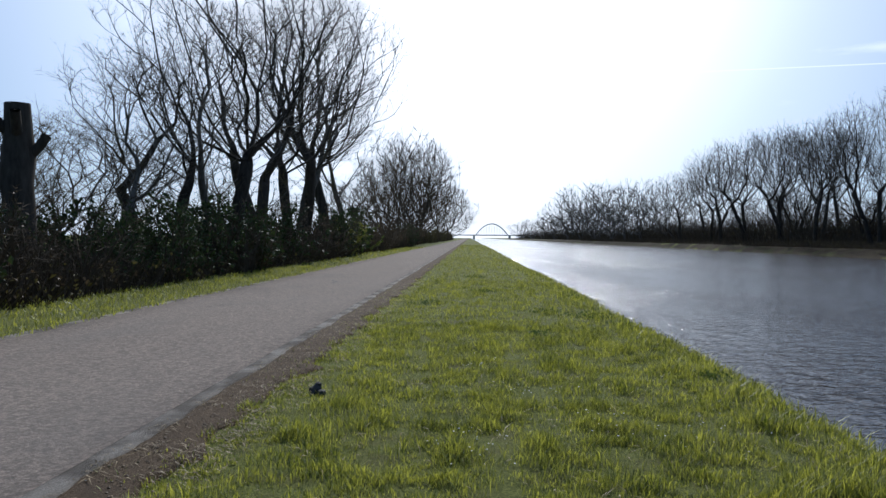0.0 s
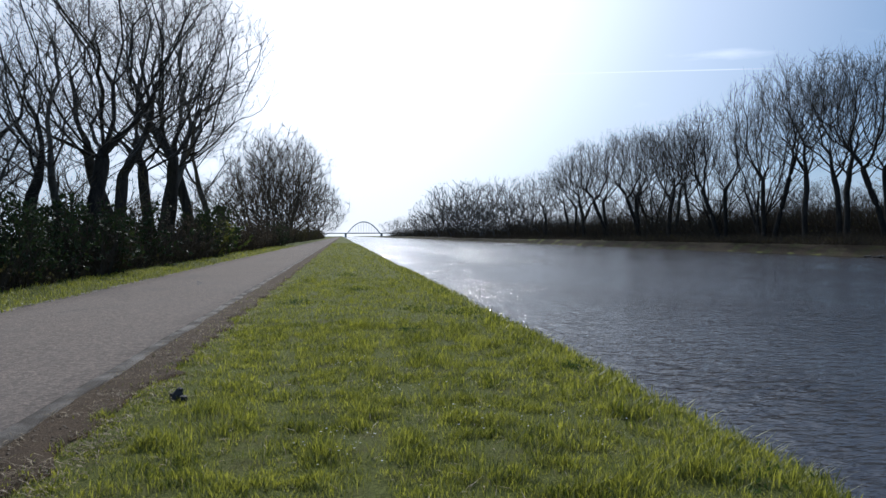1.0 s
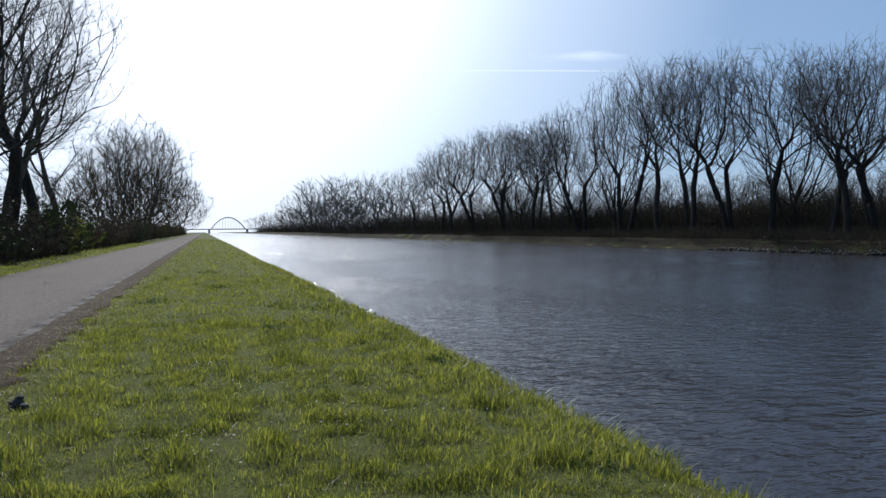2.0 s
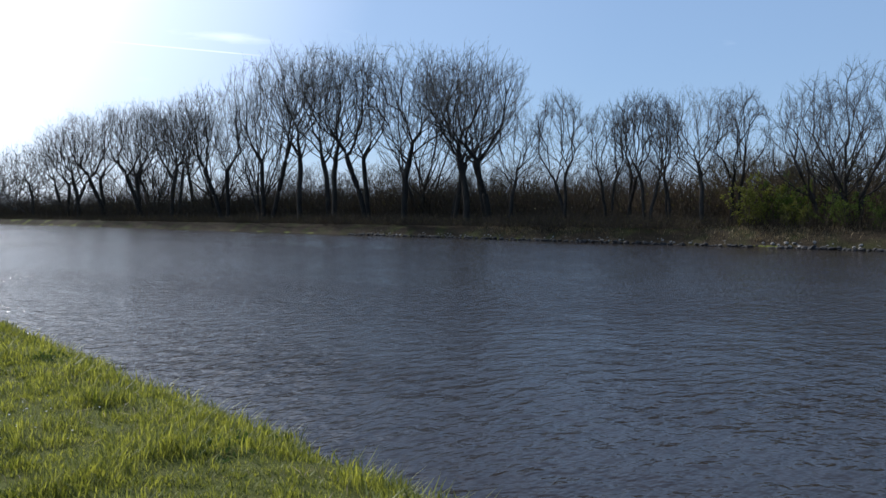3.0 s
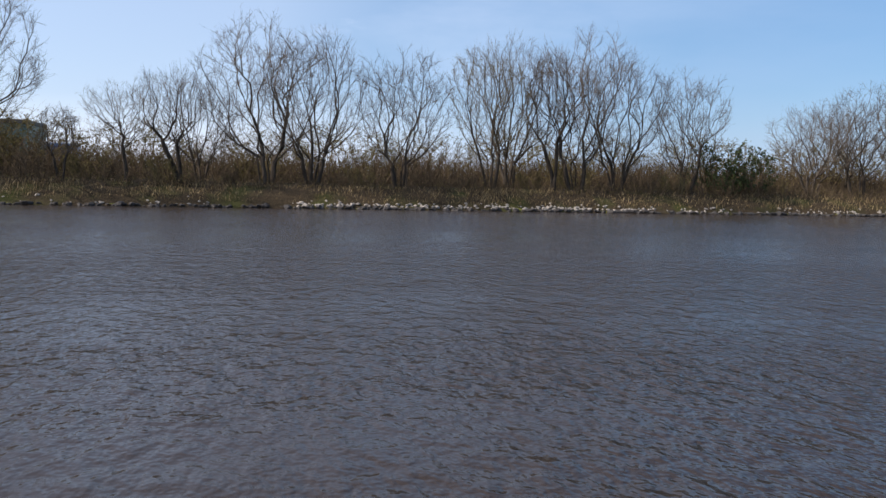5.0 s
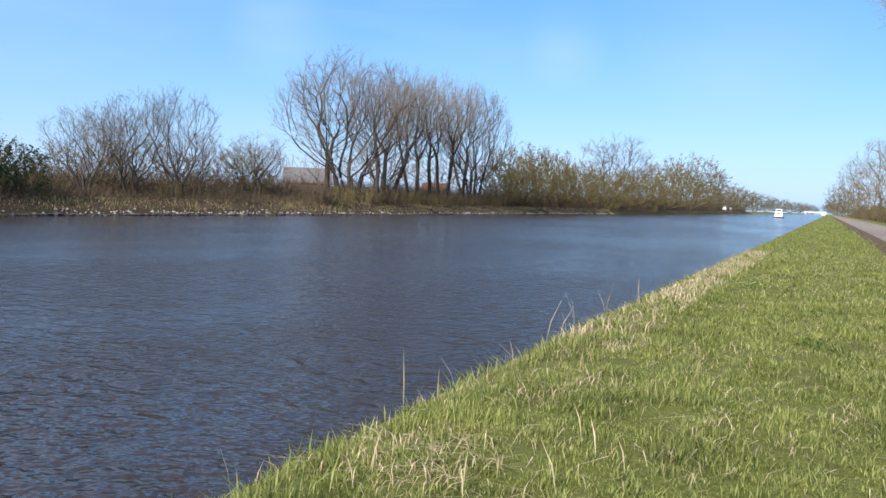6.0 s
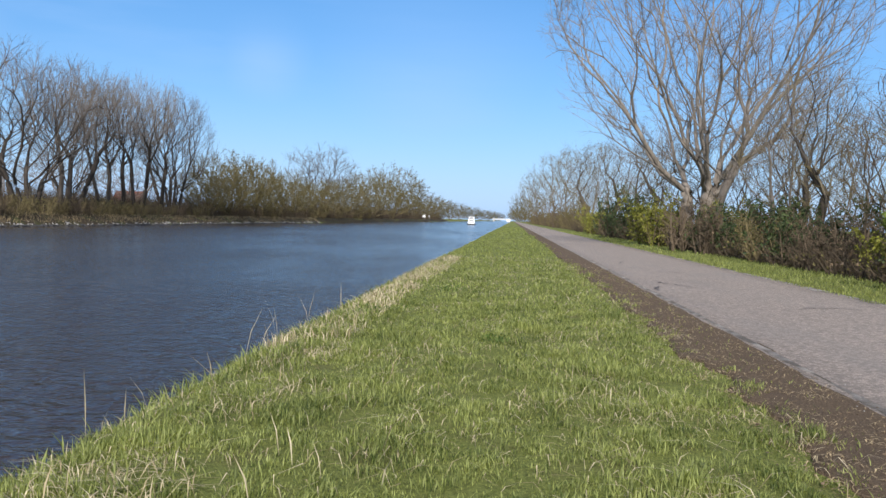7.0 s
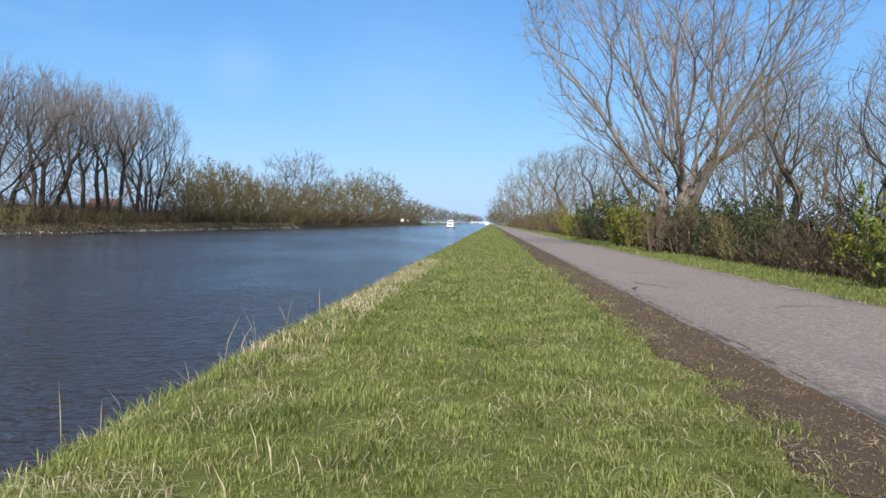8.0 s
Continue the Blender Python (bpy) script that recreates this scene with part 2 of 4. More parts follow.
# ---------------------------------------------------------------- mesh helpers
def mesh_from(name, verts, faces, mat, smooth=False):
    """A mesh from arrays: faces all have the same number of corners."""
    verts, faces = np.asarray(verts, np.float32), np.asarray(faces, np.int32)
    me = bpy.data.meshes.new(name)
    me.vertices.add(len(verts))
    me.vertices.foreach_set("co", verts.ravel())
    n, k = faces.shape
    me.loops.add(n * k)
    me.loops.foreach_set("vertex_index", faces.ravel())
    me.polygons.add(n)
    me.polygons.foreach_set("loop_start", np.arange(0, n * k, k, dtype=np.int32))
    me.polygons.foreach_set("use_smooth", np.full(n, smooth))
    me.update(calc_edges=True)
    me.materials.append(mat)
    return me


def part(name, me, parent=None, label=""):
    ob = new(name, me)
    if parent:
        ob.parent = parent
    return tagged(ob, label)


def bm_mesh(name, bm, mat, smooth=False):
    me = bpy.data.meshes.new(name)
    bm.to_mesh(me)
    bm.free()
    me.materials.append(mat)
    if smooth:
        me.polygons.foreach_set("use_smooth", np.full(len(me.polygons), True))
    return me


def box(name, size, at, mat, parent=None, label="", edge=.02, rz=0):
    """A bevelled block, its base centre at the point at."""
    bm = bmesh.new()
    bmesh.ops.create_cube(bm, size=1)
    bmesh.ops.transform(bm, matrix=pose(*at, 0, 0, rz) @ Matrix.Diagonal((*size, 1)) @ Matrix.Translation((0, 0, .5)), verts=bm.verts)
    if edge:
        bmesh.ops.bevel(bm, geom=bm.edges[:], offset=edge, segments=1, affect="EDGES")
    return part(name, bm_mesh(name, bm, mat), parent, label)


def unit(v):
    return v / np.maximum(np.linalg.norm(v, axis=-1, keepdims=True), 1e-9)


def tubes(groups):
    """Vertices and quads of tapered tubes; a group is (points [n, k, 3], radii [n, k], sides)."""
    vs, fs, base = [], [], 0
    for pts, rad, s in groups:
        n, k, _ = pts.shape
        tan = unit(np.gradient(pts, axis=1))
        ref = np.where(np.abs(tan[..., 2:3]) > .9, np.array([1., 0, 0]), np.array([0, 0, 1.]))
        a = unit(np.cross(tan, ref))
        b = np.cross(tan, a)
        ang = np.arange(s) * 2 * np.pi / s
        ring = a[:, :, None] * np.cos(ang)[:, None] + b[:, :, None] * np.sin(ang)[:, None]
        vs.append((pts[:, :, None] + ring * rad[:, :, None, None]).reshape(-1, 3))
        i = np.arange(n)[:, None, None] * k * s + np.arange(k - 1)[None, :, None] * s
        j = np.arange(s)[None, None, :]
        j2 = (j + 1) % s
        fs.append(np.stack([i + j, i + j2, i + s + j2, i + s + j], -1).reshape(-1, 4) + base)
        base += n * k * s
    return np.concatenate(vs), np.concatenate(fs)


def shoots(rng, pts, rad, each, t0, t1, angle, length, k, up, wobble, thin, rmin, reach=None):
    """Side shoots on every one of the given branches: points and radii. length is a share of the mother branch's;
    reach, for a stem's limbs: their length at each share t of its height, set round it in turn."""
    n, kp, _ = pts.shape
    idx = np.repeat(np.arange(n), each)
    m = len(idx)
    t = np.tile(np.linspace(t0, t1, each), n) + rng.uniform(-.5, .5, m) * (t1 - t0) / max(each, 1)
    t = np.clip(t, 0, .995)
    s = t * (kp - 1)
    i = np.minimum(s.astype(int), kp - 2)
    f = (s - i)[:, None]
    p = pts[idx, i] * (1 - f) + pts[idx, i + 1] * f
    d = unit(pts[idx, i + 1] - pts[idx, i])
    r = rad[idx, i] * (1 - f[:, 0]) + rad[idx, i + 1] * f[:, 0]
    v = rng.normal(size=(m, 3))
    if reach:
        turn = np.arange(m) * 2.4 + rng.uniform(-.4, .4, m)
        v = np.stack([np.cos(turn), np.sin(turn), np.zeros(m)], 1)
    v = unit(v - (v * d).sum(1, keepdims=True) * d)
    a = np.radians(angle) * rng.uniform(.7, 1.3, m)[:, None]
    d = np.cos(a) * d + np.sin(a) * v
    whole = np.linalg.norm(np.diff(pts, axis=1), axis=2).sum(1)[idx]
    size = whole * length * rng.uniform(.65, 1.25, m) * (1.1 - .55 * t)
    if reach:
        size = reach(t) * rng.uniform(.8, 1.15, m)
    out = np.empty((m, k, 3))
    out[:, 0] = p
    for j in range(1, k):
        d = unit(d + np.array([0, 0, up]) + rng.normal(size=(m, 3)) * wobble)
        out[:, j] = out[:, j - 1] + d * (size / (k - 1))[:, None]
    r0 = np.maximum(r * thin, rmin)
    return out, r0[:, None] * np.linspace(1, .35, k)[None]


def spikes(pts, rad):
    """Vertices and triangles of fine pointed twigs, three faces each, from their first to their last point."""
    n = len(pts)
    d = pts[:, -1] - pts[:, 0]
    a = unit(np.cross(d, np.where(np.abs(unit(d)[:, 2:3]) > .9, np.array([1., 0, 0]), np.array([0, 0, 1.]))))
    b = unit(np.cross(d, a))
    ring = [pts[:, 0] + (a * math.cos(q) + b * math.sin(q)) * rad[:, :1] for q in (0, 2.1, 4.2)]
    v = np.stack(ring + [pts[:, -1]], 1).reshape(-1, 3)
    i = np.arange(n)[:, None] * 4
    return v, np.concatenate([i + [0, 1, 3], i + [1, 2, 3], i + [2, 0, 3]], 1).reshape(-1, 3)


def as_triangles(f):
    return np.concatenate([f[:, [0, 1, 2]], f[:, [0, 2, 3]]])


def twiggery(groups, fine):
    """Tubes and fine twigs as one set of triangles."""
    v, f = tubes(groups)
    v2, f2 = spikes(*fine)
    return np.concatenate([v, v2]), np.concatenate([as_triangles(f), f2 + len(v)])


def flakes(rng, at, size, up=.3):
    """Small bent leaves, two triangles each, at the given points."""
    n = len(at)
    a = unit(rng.normal(size=(n, 3)) + [0, 0, up])
    b = unit(np.cross(a, rng.normal(size=(n, 3))))
    s = (size * rng.uniform(.6, 1.3, n))[:, None]
    c = np.cross(a, b) * s * .15
    v = np.stack([at, at + a * s * .55 + b * s * .3 + c, at + a * s, at + a * s * .5 - b * s * .3 + c], 1).reshape(-1, 3)
    return v, np.arange(4 * n).reshape(-1, 4)


def along(rng, pts, n):
    """n random points on the given branches."""
    i = rng.integers(0, len(pts), n)
    j = rng.integers(0, pts.shape[1] - 1, n)
    f = rng.random((n, 1))
    return pts[i, j] * (1 - f) + pts[i, j + 1] * f


def crown_points(rng, seed, n, height, width, fork, shape):
    """Random places in a lumpy crown, thickest towards its outside."""
    got, low = [], height * fork
    while len(got) < n:
        u, q, r = rng.random(), rng.uniform(0, 2 * math.pi), math.sqrt(rng.random())
        out = max(0.0, 1 - abs(2 * u ** shape - 1) ** 2.2) ** .5
        lump = 1 + .34 * noise.noise((math.cos(q) * 1.3 + seed, math.sin(q) * 1.3, u * 3.2))
        if r > out or rng.random() > .3 + .7 * r / max(out, .01):
            continue
        r *= width / 2 * lump
        clump = noise.noise((r * math.cos(q) * 6 / height + seed, r * math.sin(q) * 6 / height, u * 6))
        if rng.random() > .5 + 2.2 * clump:
            continue
        got.append((r * math.cos(q), r * math.sin(q), low + (height - low) * u * (.94 + .06 * lump)))
    return np.array(got)


def grown(rng, chains, goals, thrift=.5):
    """Branches that join every place of the crown to the stems by short ways with little detour: nodes and their mothers."""
    at, mother, far = [], [], []
    for c in chains:
        for j, p in enumerate(c):
            mother.append(len(at) - 1 if j else -1)
            far.append(float(j) * .02 * goals[:, 2].max())
            at.append(p)
    at, n, g = np.concatenate([np.array(at), goals]), len(at), len(goals)
    mother = np.concatenate([np.array(mother), np.full(g, -1)])
    far = np.concatenate([np.array(far), np.zeros(g)])

    def price(i):
        gap = goals - at[i]
        size = np.linalg.norm(gap, axis=1)
        return size + np.maximum(0, .25 * size - gap[:, 2]) * .9 + thrift * far[i]

    low = goals[:, 2].min()
    who, best = np.zeros(g, int), np.full(g, 1e9)
    order = []
    for i in range(n):
        if at[i, 2] > low * .6 or mother[i] >= 0 and i + 1 < n and mother[i + 1] < 0 or i == n - 1:
            cost = price(i)
            less = cost < best
            who[less], best[less] = i, cost[less]
    for _ in range(g):
        q = int(best.argmin())
        i = n + q
        mother[i] = who[q]
        far[i] = far[who[q]] + np.linalg.norm(goals[q] - at[who[q]])
        order.append(i)
        best[q] = np.inf
        cost = price(i)
        less = (cost < best) & np.isfinite(best)
        who[less], best[less] = i, cost[less]
    # number the nodes so that mothers come first
    rank = np.concatenate([np.arange(n), np.array(order)])
    back = np.empty(n + g, int)
    back[rank] = np.arange(n + g)
    at, mother = at[rank], mother[rank]
    mother = np.where(mother >= 0, back[mother], -1)
    for _ in range(2):
        mean, count = np.zeros_like(at), np.zeros(n + g)
        kid = np.flatnonzero(mother >= 0)
        np.add.at(mean, mother[kid], at[kid])
        np.add.at(count, mother[kid], 1)
        mid = np.flatnonzero((mother >= 0) & (count > 0) & (np.arange(n + g) >= n))
        at[mid] = at[mid] * .5 + .25 * at[mother[mid]] + .25 * mean[mid] / count[mid][:, None]
    way = np.tile([0, 0, 1.], (n + g, 1))
    way[kid] = unit(at[kid] - at[mother[kid]])
    return at, mother, way


def branch_tubes(at, mother, load, rad, thick):
    """Tubes along the branches, each from its mother out to its tip: those thicker than a limit, and the rest."""
    n = len(at)
    main = np.full(n, -1)
    for i in range(n):
        m = mother[i]
        if m >= 0 and (main[m] < 0 or load[i] > load[main[m]]):
            main[m] = i
    sets = {}
    for i in range(n):
        m = mother[i]
        if m >= 0 and main[m] == i:
            continue
        chain, j = ([m] if m >= 0 else []), i
        r = [rad[i]] if m >= 0 else []
        while j >= 0:
            chain.append(j)
            r.append(rad[j])
            j = main[j]
        # a branch is split where it grows thin
        cut = next((q for q, v in enumerate(r) if v < thick), len(r))
        for lo, hi, big in ((0, min(cut + 1, len(r)), True), (cut, len(r), False)):
            if hi - lo > 1 and not (big and cut == 0):
                sets.setdefault((big, hi - lo), []).append((at[chain[lo:hi]], np.array(r[lo:hi])))
    groups = {True: [], False: []}
    for (big, _), rows in sets.items():
        groups[big].append((np.stack([p for p, _ in rows]), np.stack([r for _, r in rows]), 7 if big else 3))
    return groups[True], groups[False]


def tree(seed, height, width, stems=1, fork=.28, points=420, twigs=2, tips=1, lean=.05, rmin=.011, girth=.03,
         barks=(BARK_GREY, TWIG_GREY), buds=0, bud_mat=None, bud_size=.1, shape=1.15, fine=.06, grain=.03, flare=.42):
    """A bare tree: an empty with its trunk and limbs, and its crown of twigs."""
    rng = np.random.default_rng(seed)
    root = new("tree")
    step = height * grain
    chains, slant = [], np.zeros(3)
    for q in range(stems):
        a = q * 2.4 + seed
        out = lean if stems == 1 else lean + width / height * flare * ((q * .618 + .25) % 1)
        p = np.array([math.cos(a), math.sin(a), 0]) * (0 if stems == 1 else height * girth * (.5 + out))
        d = unit(np.array([math.cos(a) * out, math.sin(a) * out, 1]))
        rows = [p - [0, 0, .02 * height]]
        while p[2] < height * fork * (1.0 + .25 * ((q * .37) % 1)):
            p = p + d * step
            d = unit(d + rng.normal(size=3) * .06 + [0, 0, .02])
            rows.append(p)
        chains.append(np.array(rows))
        slant += rows[-1] * np.array([1, 1, 0]) / stems
    goals = crown_points(rng, seed, points, height, width, fork, shape) + slant
    at, mother, way = grown(rng, chains, goals)
    n = len(at)
    load = np.zeros(n)
    kids = np.bincount(mother[mother >= 0], minlength=n)
    for i in range(n - 1, -1, -1):
        load[i] += kids[i] == 0
        if mother[i] >= 0:
            load[mother[i]] += load[i]
    base = height * girth * .5 * (1 if stems == 1 else 1.5 / (stems + .6) ** .5)
    most = load.max()
    rad = rmin * np.maximum(load, 1) ** .41 + max(0, base - rmin * most ** .41) * (load / most) ** .95
    rad[mother < 0] *= 1.35
    big, small = branch_tubes(at, mother, load, rad, rmin * 2.6)
    v, f = tubes(big)
    part("trunk", mesh_from("trunk", v, f, barks[0], True), root)
    thin = np.repeat(np.flatnonzero((load <= 9) & (at[:, 2] > height * fork * .8)), twigs)
    m = len(thin)
    p0 = at[thin] - way[thin] * step * rng.random((m, 1))
    d = unit(way[thin] + rng.normal(size=(m, 3)) * .5 + [0, 0, .22])
    p1 = p0 + d * (height * fine * rng.uniform(.5, 1.35, m))[:, None]
    t0, t1 = [p0], [p1]
    for _ in range(tips):
        s = rng.uniform(.25, .8, (m, 1))
        e0 = p0 * (1 - s) + p1 * s
        t0.append(e0)
        t1.append(e0 + unit(d + rng.normal(size=(m, 3)) * .5 + [0, 0, .1]) * (height * fine * rng.uniform(.35, .8, m))[:, None])
    twig = np.stack([np.concatenate(t0), np.concatenate(t1)], 1)
    v, f = twiggery(small, (twig, np.full((len(twig), 1), rmin * .75)))
    part("crown", mesh_from("crown", v, f, barks[1]), root)
    if buds:
        v, f = flakes(rng, along(rng, twig, buds), bud_size)
        part("young_leaves", mesh_from("young_leaves", v, f, bud_mat), root)
    return root


def bush(seed, height, width, stems=26, subs=6, twigs=5, leaves=900, leaf_size=.09, barks=TWIG_BROWN, leaf_mat=LEAF_DRY, rmin=.008, spread=.6):
    """A shrub: stems with twigs, and its foliage."""
    rng = np.random.default_rng(seed)
    root = new("bush")
    k = 6
    a = rng.uniform(0, 6.28, stems)
    o = np.sqrt(rng.random(stems)) * width * .32
    p = np.stack([np.cos(a) * o, np.sin(a) * o, np.full(stems, -.1)], 1)
    b = a + rng.normal(size=stems) * .5
    lean = rng.uniform(.15, 1, stems) * spread
    d = unit(np.stack([np.cos(b) * lean, np.sin(b) * lean, np.ones(stems)], 1))
    size = height * rng.uniform(.55, 1.02, stems)
    pts = np.empty((stems, k, 3))
    for j in range(k):
        pts[:, j] = p
        d = unit(d + rng.normal(size=(stems, 3)) * .13 + [0, 0, .03])
        p = p + d * (size / (k - 1))[:, None]
    rad = (height * .009 * rng.uniform(.7, 1.5, stems))[:, None] * np.linspace(1, .3, k)[None] + rmin
    l2, r2 = shoots(rng, pts, rad, subs, .15, 1, 42, .42, 3, .05, .18, .6, rmin)
    l3, r3 = shoots(rng, l2, r2, twigs, .2, 1, 40, .6, 2, .03, .16, .7, rmin)
    v, f = twiggery([(pts[:, ::2], rad[:, ::2], 3)], (np.concatenate([l2[:, ::2], l3]), np.concatenate([r2[:, ::2], r3])))
    part("stem_tangle", mesh_from("stem_tangle", v, f, barks), root)
    if leaves:
        v, f = flakes(rng, np.concatenate([along(rng, l3, leaves * 2 // 3), along(rng, l2, leaves // 3)]), leaf_size)
        part("foliage", mesh_from("foliage", v, f, leaf_mat), root)
    return root


KIND = {}


def extent(ob):
    """The height and width that hold nearly all of a plant."""
    co = []
    for c in ob.children:
        flat = np.empty(len(c.data.vertices) * 3, np.float32)
        c.data.vertices.foreach_get("co", flat)
        co.append(flat.reshape(-1, 3))
    co = np.concatenate(co)
    return float(np.percentile(co[:, 2], 99.5)), float(np.percentile(np.abs(co[:, :2]), 98)) * 2


def plant(kind, make, x, y, z, height, width, rz, label, category, group=""):
    """Sets a plant of a kind at x, y, z with that height and width; the kind's meshes are built once."""
    first = kind not in KIND
    if first:
        ob = make()
        KIND[kind] = (ob, *extent(ob))
    ob, h, w = KIND[kind]
    sz = height / h
    sx = min(1.7, max(.6, width / w / sz)) * sz
    if first:
        ob.matrix_basis = pose(x, y, z, 0, 0, rz) @ Matrix.Diagonal((sx, sx, sz, 1))
    else:
        a = ob.scale
        ob = copy_thing(ob, pose(x, y, z, 0, 0, rz) @ Matrix.Diagonal((sx / a[0], sx / a[1], sz / a[2], 1)))
    return tagged(ob, label, category, group)


# ---------------------------------------------------------------- ground, road, water
FAR = 56.3            # the far waterline
WATER_Z = -1.0
PROFILE = [(-4000, -.2), (-300, -.2), (-40, -.15), (-14, -.05), (-9, .02), (-6.6, 0), (-2.3, -.01), (-1.2, .015), (0, .02), (1.2, .015), (2.2, -.01), (2.7, -.05),
           (3.05, -.14), (3.4, -.31), (4.0, -.66), (4.7, -1.1), (6, -1.8), (9, -2.6), (30, -3), (50, -2.6), (54.5, -1.7), (56.1, -1.1), (56.6, -.75),
           (57.5, -.2), (58.6, .2), (60, .45), (64, .55), (80, .6), (300, .6), (4000, .6)]


def ground_z(x):
    return float(np.interp(x, [p[0] for p in PROFILE], [p[1] for p in PROFILE]))


def wander(y):
    """How far the turf's edge strays towards the water."""
    return .16 * noise.noise((0, y * .22, 3)) + .1 * noise.noise((5, y * .8, 1)) + .05 * noise.noise((2, y * 2.6, 8))


def make_ground():
    xs = sorted({p[0] for p in PROFILE} | set(np.round(np.arange(-2.4, 4.8, .16), 2)) | set(range(-14, -6)) | {55.6, 56.3, 57, 58})
    near = np.concatenate([np.arange(-30, 30, .3), np.arange(30, 120, 2.0), -np.arange(30, 120, 2.0)])
    ys = sorted(set(np.round(near, 2)) | {s * v for s in (-1, 1) for v in (130, 150, 180, 220, 280, 360, 480, 650, 900, 1300, 2000, 4000)})
    verts = []
    for y in ys:
        for x in xs:
            z = ground_z(x)
            if -2.3 < x < 4.9 and abs(y) < 125:
                z = ground_z(x - wander(y) * min(1, max(0, (x - 1) / 2)))
                z += min(1, max(0, x + 1.2)) * (.018 * noise.noise((x * 1.3, y * 1.3, 0)) + .012 * noise.noise((x * 4, y * 4, 7)))
            elif 56 < x < 65:
                z += .18 * noise.noise((x * .3, y * .25, 2))
            verts.append((x, y, z))
    nx = len(xs)
    faces = [(j * nx + i, j * nx + i + 1, (j + 1) * nx + i + 1, (j + 1) * nx + i) for j in range(len(ys) - 1) for i in range(nx - 1)]
    ob = part("ground", mesh_from("ground", verts, faces, TURF, True))
    tagged(ob, "green turf bank sloping down to the canal, fields beyond", "ground", kind="structure")


def strip(name, x0, x1, rag0, rag1, z, mat, label, category, seed, mid=6, x2=None):
    """A long sheet between two ragged edges, with thin sides."""
    ys = np.concatenate([-np.geomspace(30, 1600, 60)[::-1], np.arange(-29.8, 29.9, .2), np.geomspace(30, 1600, 60)])
    verts, nx = [], mid + 3
    x2 = x1 if x2 is None else x2
    for y in ys:
        a = x0 + rag0 * (noise.noise((seed, y * .7, 0)) + .6 * noise.noise((seed, y * 3.1, 4)))
        b = (x1 if y < 0 else x2) + rag1 * (noise.noise((seed + 3, y * .7, 0)) + .6 * noise.noise((seed + 3, y * 3.1, 4)))
        row = [(a - .03, y, -.08)] + [(a + (b - a) * i / mid, y, z + .006 * noise.noise((a + (b - a) * i / mid, y * .6, 1))) for i in range(mid + 1)] + [(b + .03, y, -.08)]
        verts += row
    faces = [(j * nx + i, j * nx + i + 1, (j + 1) * nx + i + 1, (j + 1) * nx + i) for j in range(len(ys) - 1) for i in range(nx - 1)]
    return tagged(part(name, mesh_from(name, verts, faces, mat, True)), label, category, kind="structure")


make_ground()


def make_far_slope():
    ys = np.concatenate([np.arange(-700, -240, 20.0), np.arange(-240, 240, 1.2), np.arange(240, 1200, 20.0)])
    xs = [56.0, 56.4, 56.8, 57.4, 58, 59, 60.5, 63, 70, 95]
    verts = [(x, y, ground_z(x) + (.1 if x > 56.5 else .02) + .2 * noise.noise((x * .3, y * .25, 2)) + .09 * noise.noise((x, y * .9, 6))) for y in ys for x in xs]
    n = len(xs)
    faces = [(j * n + i, j * n + i + 1, (j + 1) * n + i + 1, (j + 1) * n + i) for j in range(len(ys) - 1) for i in range(n - 1)]
    tagged(part("far_slope", mesh_from("far_slope", verts, faces, BANK_EARTH, True)), "dark earthy far bank with withered growth", "bank", kind="structure")


make_far_slope()
strip("road", -6.5, -2.38, .1, .06, .035, ASPHALT, "narrow worn grey asphalt towpath with ragged edges", "road", 2)
strip("soil_strip", -2.55, -1.5, .02, .3, .034, MULCH, "strip of brown soil and litter along the asphalt", "soil", 8, x2=-1.85)
strip("gravel_edge", -2.5, -2.43, .02, .07, .042, GRAVEL, "pale trodden gravel edge beside the asphalt", "gravel", 5, 3, -2.33)
strip("gravel_shoulder", -6.72, -6.42, .05, .03, .03, GRAVEL, "pale gravel shoulder between asphalt and verge", "gravel", 12, 3)


def make_water():
    xs = [2.9, 6, 10, 20, 35, 50, 57.4]
    ys = [-3990, -600, -200, -60, 0, 60, 200, 600, 3990]
    verts = [(x, y, 0) for y in ys for x in xs]
    n = len(xs)
    faces = [(j * n + i, j * n + i + 1, (j + 1) * n + i + 1, (j + 1) * n + i) for j in range(len(ys) - 1) for i in range(n - 1)]
    ob = part("water", mesh_from("water", verts, faces, WATER, True))
    ob.location.z = WATER_Z
    return tagged(ob, "rippled brown canal water mirroring sky and trees", "water", kind="structure")


water = make_water()


